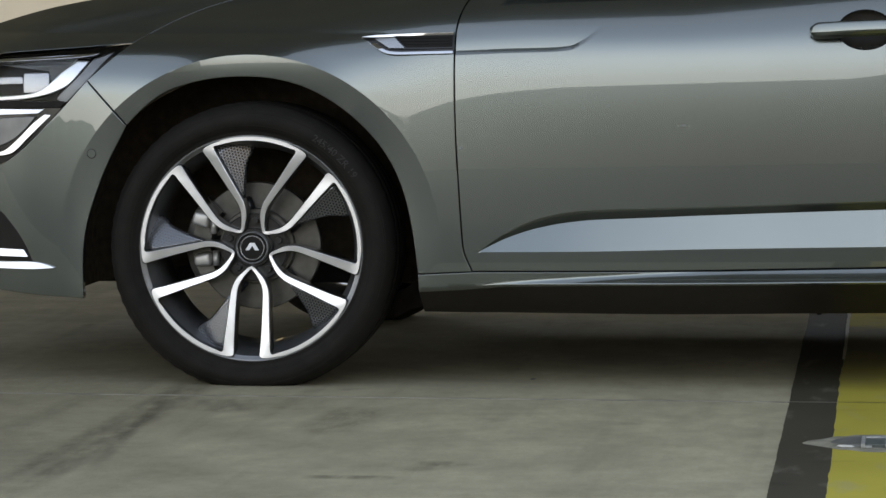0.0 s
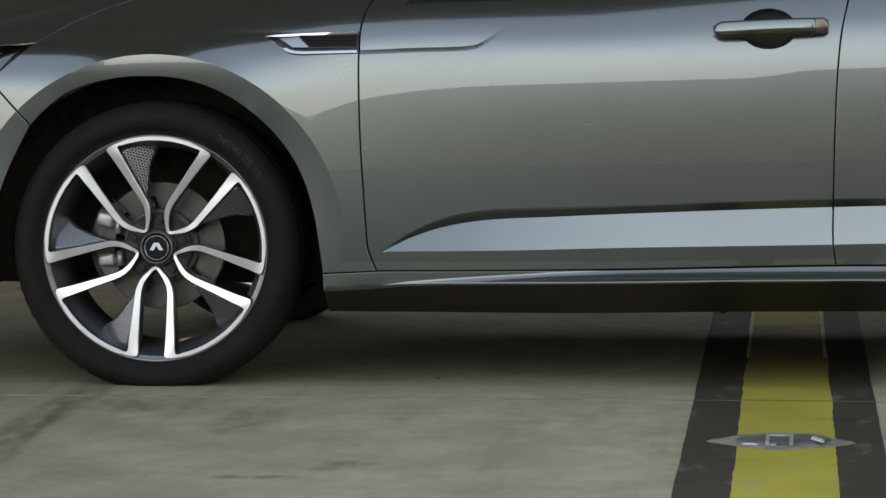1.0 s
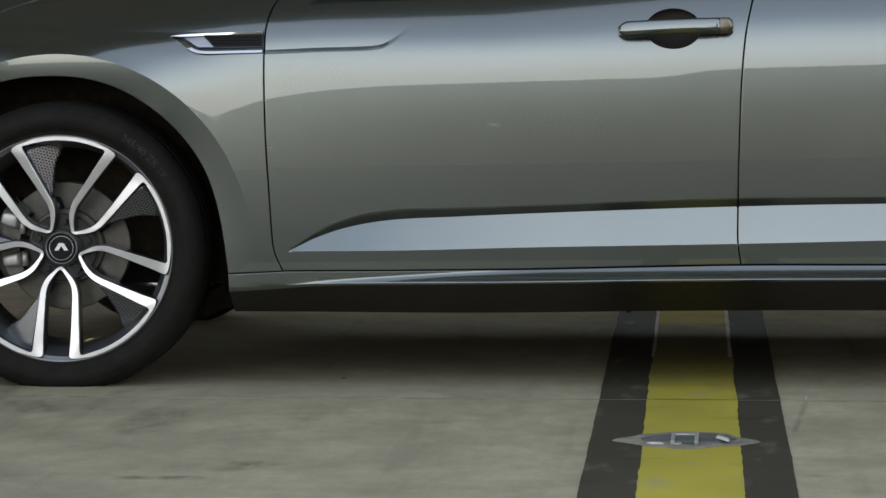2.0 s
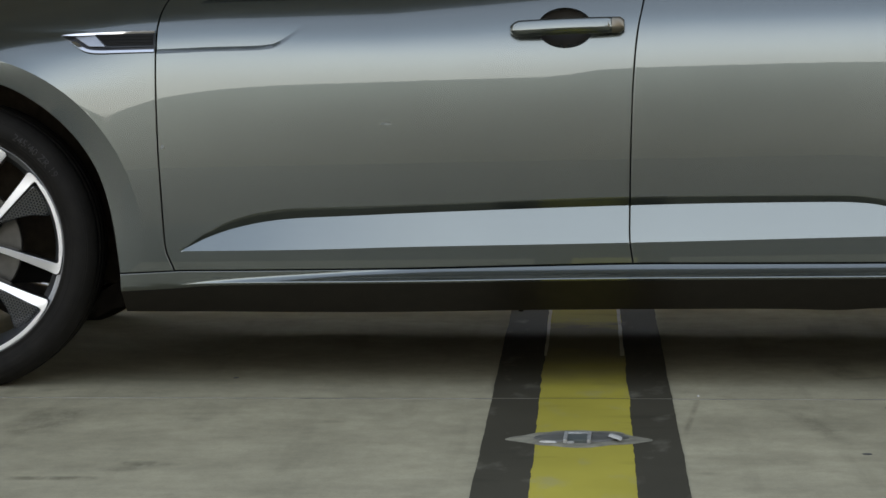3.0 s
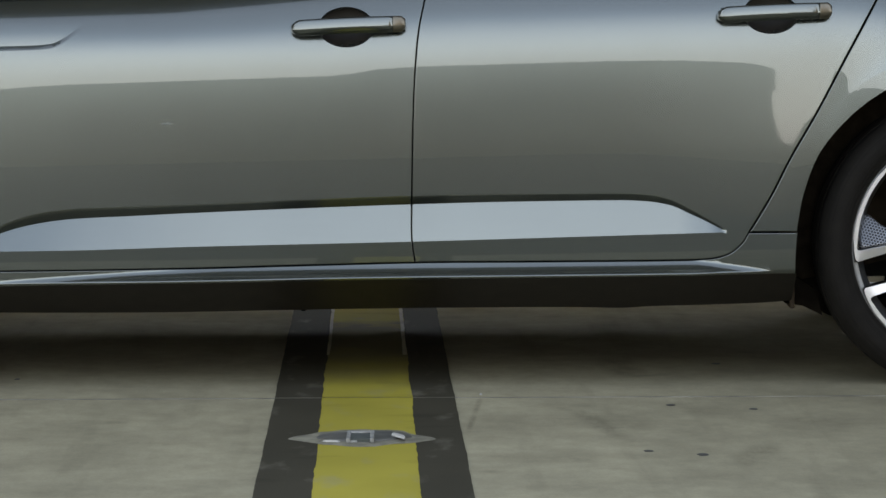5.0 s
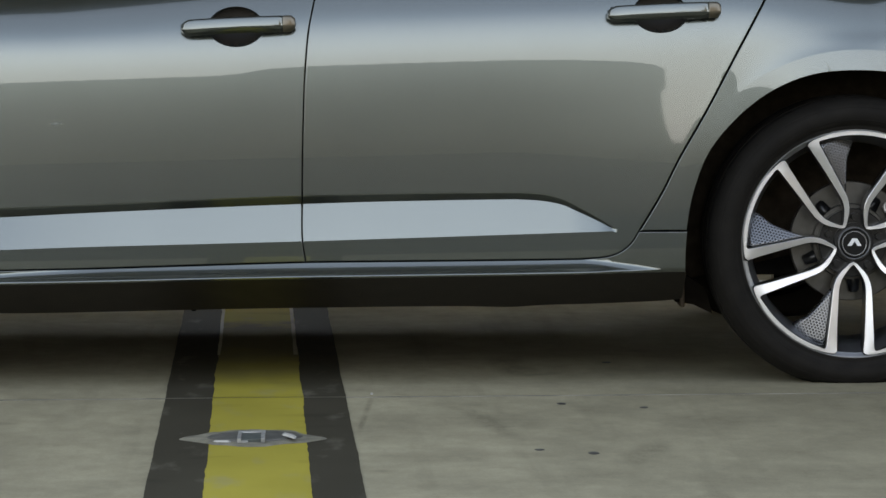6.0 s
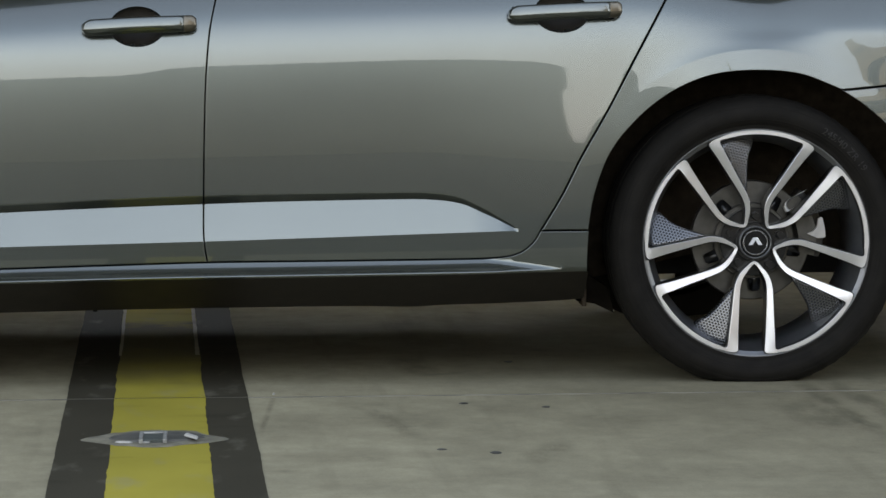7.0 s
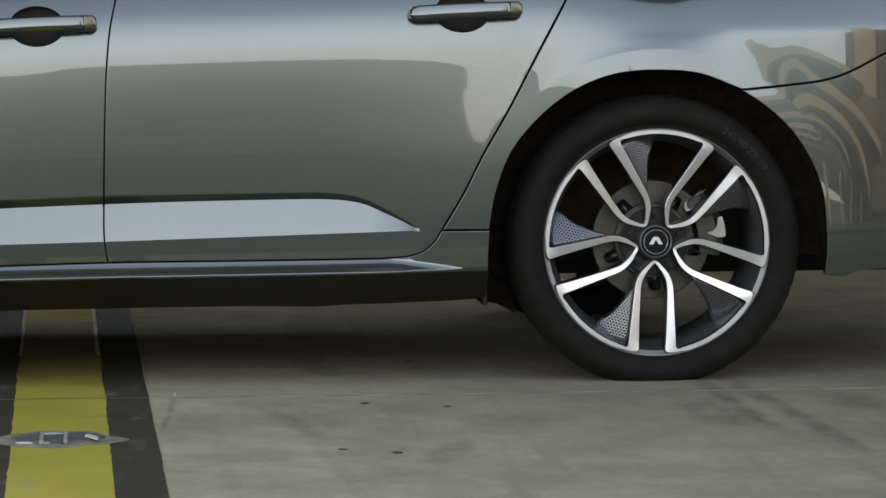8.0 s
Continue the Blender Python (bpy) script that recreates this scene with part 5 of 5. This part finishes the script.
sheet("lamp_seal", poly((-0.84, 0.634), (-0.84, 0.648), (-0.60, 0.6525), (-0.432, 0.6535), (-0.445, 0.6425), (-0.60, 0.639)), on(skin, -0.001), BLACK, headlight, "black lamp seal", gap=0.0, back=0.03)
lower = sheet("lower_lamp", loop(spline([(-0.434, 0.648), (-0.457, 0.623), (-0.493, 0.588), (-0.539, 0.547), (-0.578, 0.520), (-0.602, 0.509), (-0.74, 0.497)]), spline([(-0.74, 0.497), (-0.74, 0.64)]),
                                 spline([(-0.74, 0.64), (-0.600, 0.643), (-0.434, 0.648)])), on(skin, -0.012), GLOSSBLACK, car, "gloss black lower lamp with a bright hook-shaped guide", gap=0.002)
sheet("light_guide", loop(spline([(-0.471, 0.623), (-0.486, 0.610), (-0.530, 0.570), (-0.570, 0.536), (-0.62, 0.525)]), spline([(-0.62, 0.525), (-0.62, 0.531), (-0.593, 0.538), (-0.555, 0.566), (-0.515, 0.603), (-0.486, 0.624)]),
                          spline([(-0.486, 0.624), (-0.471, 0.623)])), tilted(skin, -0.006, 0.1, 0.57), CHROME, lower, "bright hook-shaped light guide", gap=0.0, back=0.012)
sheet("chrome_strip", poly((-0.70, 0.634), (-0.485, 0.640), (-0.502, 0.628), (-0.70, 0.618)), tilted(skin, -0.007, 0.25, 0.63), CHROME, lower, "chrome strip", gap=0.0, back=0.012)
sheet("lamp_panel", loop(spline([(-0.70, 0.606), (-0.600, 0.613), (-0.510, 0.619)]), spline([(-0.510, 0.619), (-0.553, 0.578), (-0.601, 0.553), (-0.70, 0.54)]), spline([(-0.70, 0.54), (-0.70, 0.606)])),
      on(skin, -0.008), RIMGREY, lower, "grey inner panel", gap=0.0, back=0.012)
sheet("bumper_grille", loop(spline([(-0.86, 0.415), (-0.70, 0.41), (-0.603, 0.396), (-0.580, 0.375), (-0.557, 0.350), (-0.534, 0.316), (-0.518, 0.284)]), spline([(-0.518, 0.284), (-0.86, 0.280)]),
                            spline([(-0.86, 0.280), (-0.86, 0.415)])), on(skin, 0.001), BLACK, front_bumper, "black bumper side grille", gap=0.0, back=0.012)
sheet("chrome_strip", loop(spline([(-0.80, 0.308), (-0.605, 0.311), (-0.543, 0.312)]), spline([(-0.543, 0.312), (-0.530, 0.2945)]), spline([(-0.530, 0.2945), (-0.80, 0.291)]), spline([(-0.80, 0.291), (-0.80, 0.308)])),
      tilted(skin, 0.004, 0.3, 0.30), CHROME, front_bumper, "chrome strip", gap=0.0, back=0.012)
sheet("chrome_strip", loop(spline([(-0.80, 0.275), (-0.605, 0.279), (-0.520, 0.282), (-0.490, 0.279), (-0.461, 0.271)]), spline([(-0.461, 0.271), (-0.512, 0.267), (-0.605, 0.265), (-0.80, 0.262)]),
                           spline([(-0.80, 0.262), (-0.80, 0.275)])), tilted(skin, 0.006, 0.35, 0.272), CHROME, front_bumper, "chrome strip", gap=0.0, back=0.012)
sheet("sensor_ring", ellipse(-0.367, 0.536, 0.0108, 0.0108, 28)[:-1], on(skin, 0.0006), BLACK, front_bumper, "dark ring round the parking sensor", gap=0.0, edge=0.0004, back=0.004, grid=0.004)
sheet("parking_sensor", ellipse(-0.367, 0.536, 0.0088, 0.0088, 28)[:-1], on(skin, 0.0012), PAINT, front_bumper, "round painted parking sensor", gap=0.0, edge=0.001, back=0.004, grid=0.004)
SIDE += [headlight, lower]
tail = sheet("tail_light", loop(spline([(3.62, 0.85), (3.69, 0.94), (3.72, 0.99)]), spline([(3.72, 0.99), (3.90, 0.98)]), spline([(3.90, 0.98), (3.90, 0.83)]), spline([(3.90, 0.83), (3.62, 0.85)])),
             on(skin, -0.004), mat("red_lamp", (0.25, 0.01, 0.01), 0.15, coat=1.0, var=0.05), car, "red tail light")
SIDE.append(tail)

# drain clips and edges under the sill
for x in (0.535, 1.30):
    box("sill_clip", (x - 0.006, 0.11, 0.1655), (x + 0.006, 0.125, 0.178), BLACK, side_sill, "black plastic sill clip", 0.003)
box("jacking_lip", (0.46, 0.14, 0.188), (2.36, 0.17, 0.24), BLACK, car, "black sill flange")
flap = box("mud_flap", (2.418, 0.10, 0.168), (2.428, 0.18, 0.22), LINER, car, "small black rubber air flap", 0.003)


def under_tray(cx, sgn):
    """Sloping plastic lip that joins the liner to the body in front of or behind the wheel."""
    pts = [(cx + sgn * 0.40, 0.255), (cx + sgn * 0.40, 0.178), (cx + sgn * 0.36, 0.172), (cx + sgn * 0.315, 0.150), (cx + sgn * 0.33, 0.21)]
    V = [(x, 0.12, z) for x, z in pts] + [(x, 0.26, z) for x, z in pts]
    n = len(pts)
    Fc = [tuple(range(n)), tuple(range(n, 2 * n))[::-1]] + [(i, (i + 1) % n, n + (i + 1) % n, n + i) for i in range(n)]
    return pydata("air_deflector", V, Fc, FELT, car, "black wheel arch deflector lip", False)


under_tray(0.0, 1)
under_tray(XR, -1)

# the far side mirrors the near side
for ob in SIDE:
    copy_thing(ob, Matrix.Translation((0, W2, 0))).scale = (1, -1, 1)


# ---------------------------------------------------------------- things on the floor
def floor_socket():
    """Grey patch of smeared mortar round a sunk metal socket with a raised frame."""
    root = new("floor_socket")
    tagged(root, "grey mortar patch with a framed metal socket, on yellow floor line", "floor socket")
    rim = spline([(1.298, -0.925), (1.335, -0.865), (1.377, -0.805), (1.441, -0.785), (1.470, -0.790), (1.505, -0.795), (1.545, -0.850), (1.591, -0.930), (1.555, -0.985), (1.50, -1.030),
                  (1.445, -1.045), (1.385, -1.020), (1.335, -0.975)], 0.012, True)
    cen = np.array([1.445, -0.915])
    rim = np.array([q + (q - cen) * 0.10 * noise.noise((q[0] * 28, q[1] * 14, 7)) for q in rim])
    V, Fc = [], []
    prof = ((1.0, 0.0022), (0.96, 0.0042), (0.80, 0.0055), (0.5, 0.0062), (0.0, 0.0064))
    for s, h in prof:
        for q in rim:
            x, y = cen + (q - cen) * s
            V.append((x, y, h + 0.0008 * noise.noise((x * 40, y * 40, 3))))
    n = len(rim)
    for a in range(len(prof) - 1):
        for i in range(n):
            j = (i + 1) % n
            Fc.append((a * n + i, a * n + j, (a + 1) * n + j, (a + 1) * n + i))
    pydata("mortar_patch", V, Fc, mat("smeared_mortar", (0.20, 0.187, 0.140), 0.8, var=0.45, scale=22, bump=0.5, bump_scale=80), root, "pale smeared mortar patch")
    inner = spline([(1.352, -0.935), (1.372, -0.885), (1.405, -0.850), (1.445, -0.838), (1.472, -0.840), (1.505, -0.848), (1.540, -0.890), (1.553, -0.930), (1.500, -0.985), (1.44, -0.995), (1.385, -0.980)], 0.012, True)
    n = len(inner)
    ci = inner.mean(0)
    V, Fc = [], []
    for s, h in ((1.0, 0.003), (0.93, 0.0085), (0.6, 0.0105), (0.0, 0.0110)):
        V += [(*(ci + (q - ci) * s), h) for q in inner]
    for a in range(3):
        Fc += [(a * n + i, a * n + (i + 1) % n, (a + 1) * n + (i + 1) % n, (a + 1) * n + i) for i in range(n)]
    pydata("steel_plate", V, Fc, mat("dull_plate", (0.145, 0.14, 0.125), 0.5, 0.5, var=0.3, scale=30, bump=0.3), root, "dull grey plate", False)
    steel = mat("bright_frame", (0.34, 0.34, 0.32), 0.55, 0.3, var=0.3, scale=60)
    x0, x1, y0, y1, w = 1.4175, 1.473, -1.020, -0.890, 0.008
    for lo, hi in (((x0, y0, 0.006), (x0 + w, y1, 0.0150)), ((x1 - w, y0, 0.006), (x1, y1, 0.0150)), ((x0 + w, y1 - 0.02, 0.006), (x1 - w, y1, 0.0150)), ((x0 + w, y0, 0.006), (x0 + 0.022, y0 + 0.012, 0.0100))):
        box("socket_frame", lo, hi, steel, root, "bright metal frame bar", 0.0015)
    box("socket_lid", (x0 + w, y0 + 0.012, 0.005), (x1 - w, y1 - 0.02, 0.0125), mat("green_grey_lid", (0.085, 0.10, 0.092), 0.45, 0.3, var=0.2, scale=60), root, "grey-green socket lid", 0.001)
    bm = bmesh.new()
    bmesh.ops.create_cone(bm, cap_ends=True, segments=4, radius1=0.011, radius2=0.008, depth=0.003, matrix=Matrix.Translation((1.521, -0.955, 0.0125)) @ Matrix.Scale(5.0, 4, (0.28, -0.96, 0)))
    chip = mat("plaster_chip", (0.5, 0.49, 0.45), 0.8, var=0.15, scale=90)
    part("loose_chip", bm, chip, root, "white chip of plaster", False)
    bm = bmesh.new()
    bmesh.ops.create_cone(bm, cap_ends=True, segments=5, radius1=0.008, radius2=0.006, depth=0.003, matrix=Matrix.Translation((1.388, -1.000, 0.0075)) @ Matrix.Scale(2.6, 4, (0.95, -0.3, 0)))
    part("loose_chip", bm, chip, root, "white chip of plaster", False)
    return root


floor_socket()

DARK_SPOT = mat("oil_spot", (0.062, 0.058, 0.05), 0.6, var=0.3, scale=60)


def floor_spot(x, y, rx, ry, seed):
    n = 22
    V = []
    for s, h in ((1.0, 0.0004), (0.86, 0.0012)):
        for i in range(n):
            a = 2 * math.pi * i / n
            k = 1 + 0.18 * noise.noise((math.cos(a) * 1.5, math.sin(a) * 1.5, seed))
            V.append((x + s * k * rx * math.cos(a), y + s * k * ry * math.sin(a), h))
    Fc = [tuple(range(n, 2 * n))] + [(i, (i + 1) % n, n + (i + 1) % n, n + i) for i in range(n)]
    ob = pydata("oil_spot", V, Fc, DARK_SPOT, None, "small dark oil spot on the concrete", False)
    return tagged(ob, category="stain", group="oil spots on the floor")


for k, (x, y, rx, ry) in enumerate([(2.112, -0.356, 0.0135, 0.021), (2.284, -0.436, 0.0121, 0.018), (2.117, -1.178, 0.0149, 0.025), (2.014, -1.121, 0.0122, 0.017),
                                    (2.279, 0.481, 0.0135, 0.019), (0.631, 0.209, 0.0079, 0.018), (1.631, -1.133, 0.0100, 0.021)]):
    floor_spot(x, y, rx * 0.8, ry * 0.8, k * 3.1)


def plaster_chip(x, y, r, seed):
    """Small flat broken chip lying in the floor joint."""
    V = []
    for s_, h in ((1.0, 0.0004), (0.75, 0.0045)):
        for i in range(7):
            a = 2 * math.pi * i / 7
            k = 1 + 0.35 * noise.noise((math.cos(a) * 2, math.sin(a) * 2, seed))
            V.append((x + s_ * k * r * math.cos(a), y + 1.6 * s_ * k * r * math.sin(a), h))
    Fc = [tuple(range(7, 14))] + [(i, (i + 1) % 7, 7 + (i + 1) % 7, 7 + i) for i in range(7)]
    ob = pydata("plaster_chip", V, Fc, mat("white_plaster", (0.38, 0.37, 0.33), 0.85, var=0.1, scale=90), None, "small white plaster chip on the concrete floor", False)
    return tagged(ob, category="chip")


plaster_chip(1.702, -0.150, 0.0035, 2.0)


# ---------------------------------------------------------------- parking building across the yard, mirrored in the rear quarter
def winding(name, path, high, y0, y1, material, root, label):
    """A band of wall or ramp that winds down along x: (x, z) points of its top edge, thicker where it climbs."""
    p = spline(path, 0.15)
    h = high * (1 + 1.6 * np.clip(p[:, 1] - 3.7, 0, 1.5))
    V = [v for (x, z), k in zip(p, h) for v in ((x, y0, z - k), (x, y0, z), (x, y1, z), (x, y1, z - k))]
    n = len(p)
    Fc = [(0, 1, 2, 3), tuple(4 * n - 4 + j for j in (3, 2, 1, 0))]
    Fc += [(4 * i + j, 4 * i + 4 + j, 4 * i + 4 + (j + 1) % 4, 4 * i + (j + 1) % 4) for i in range(n - 1) for j in range(4)]
    ob = pydata(name, V, Fc, material, root, label, False)
    bm = bmesh.new()
    bm.from_mesh(ob.data)
    bmesh.ops.recalc_face_normals(bm, faces=bm.faces[:])
    bm.to_mesh(ob.data)
    bm.free()
    return ob


def parking_building():
    """Ramps that wind down behind beige parapets, a stair tower and a tall block."""
    root = new("parking_building")
    tagged(root, "beige concrete parking building with ramps and a stair tower", "building")
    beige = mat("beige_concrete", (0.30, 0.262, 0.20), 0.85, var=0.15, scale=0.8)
    # darker concrete: shade inside the decks is put into the colour
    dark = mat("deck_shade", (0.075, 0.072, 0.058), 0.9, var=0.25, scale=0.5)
    for path, high in (([(6.45, 5.10), (6.75, 4.45), (7.10, 4.05), (7.50, 3.85), (8.40, 3.60), (10.0, 3.31), (11.3, 3.10), (12.6, 2.92)], 0.20),
                       ([(6.85, 4.35), (7.00, 3.90), (7.25, 3.55), (7.75, 3.08), (8.95, 2.75), (10.5, 2.44), (12.5, 2.02), (15.0, 1.34)], 0.24),
                       ([(7.25, 2.72), (7.85, 2.56), (8.96, 2.29), (10.5, 1.90), (11.8, 1.44), (12.9, 0.90), (13.3, 0.52)], 0.22),
                       ([(7.80, 2.22), (8.60, 1.95), (10.0, 1.48), (10.9, 1.04)], 0.09)):
        winding("parapet", path, high, -17.2, -17.0, beige, root, "beige concrete parapet")
        winding("ramp", [(x, z - 0.20) for x, z in path], 0.16, -19.5, -17.21, dark, root, "concrete ramp with its shade in the colour")
    winding("back_wall", [(6.45, 4.95), (7.0, 4.15), (8.4, 3.55), (11.0, 3.10), (16.0, 2.70), (24.0, 2.60)], 2.58, -20.0, -19.6, dark, root, "inner wall with its shade in the colour")
    for k in range(4):
        x = 9.0 + k * 1.1
        box("column", (x, -17.5, -0.02), (x + 0.12, -17.3, 1.2 - 0.22 * k), beige, root, "beige concrete column", 0.02)
    box("stair_tower", (13.1, -20.7, -0.02), (16.4, -20.3, 13.0), beige, root, "beige stair tower", 0.1)
    box("block", (17.5, -34.0, -0.02), (44.0, -20.8, 11.0), dark, root, "tall dark concrete block", 0.1)
    return root


parking_building()
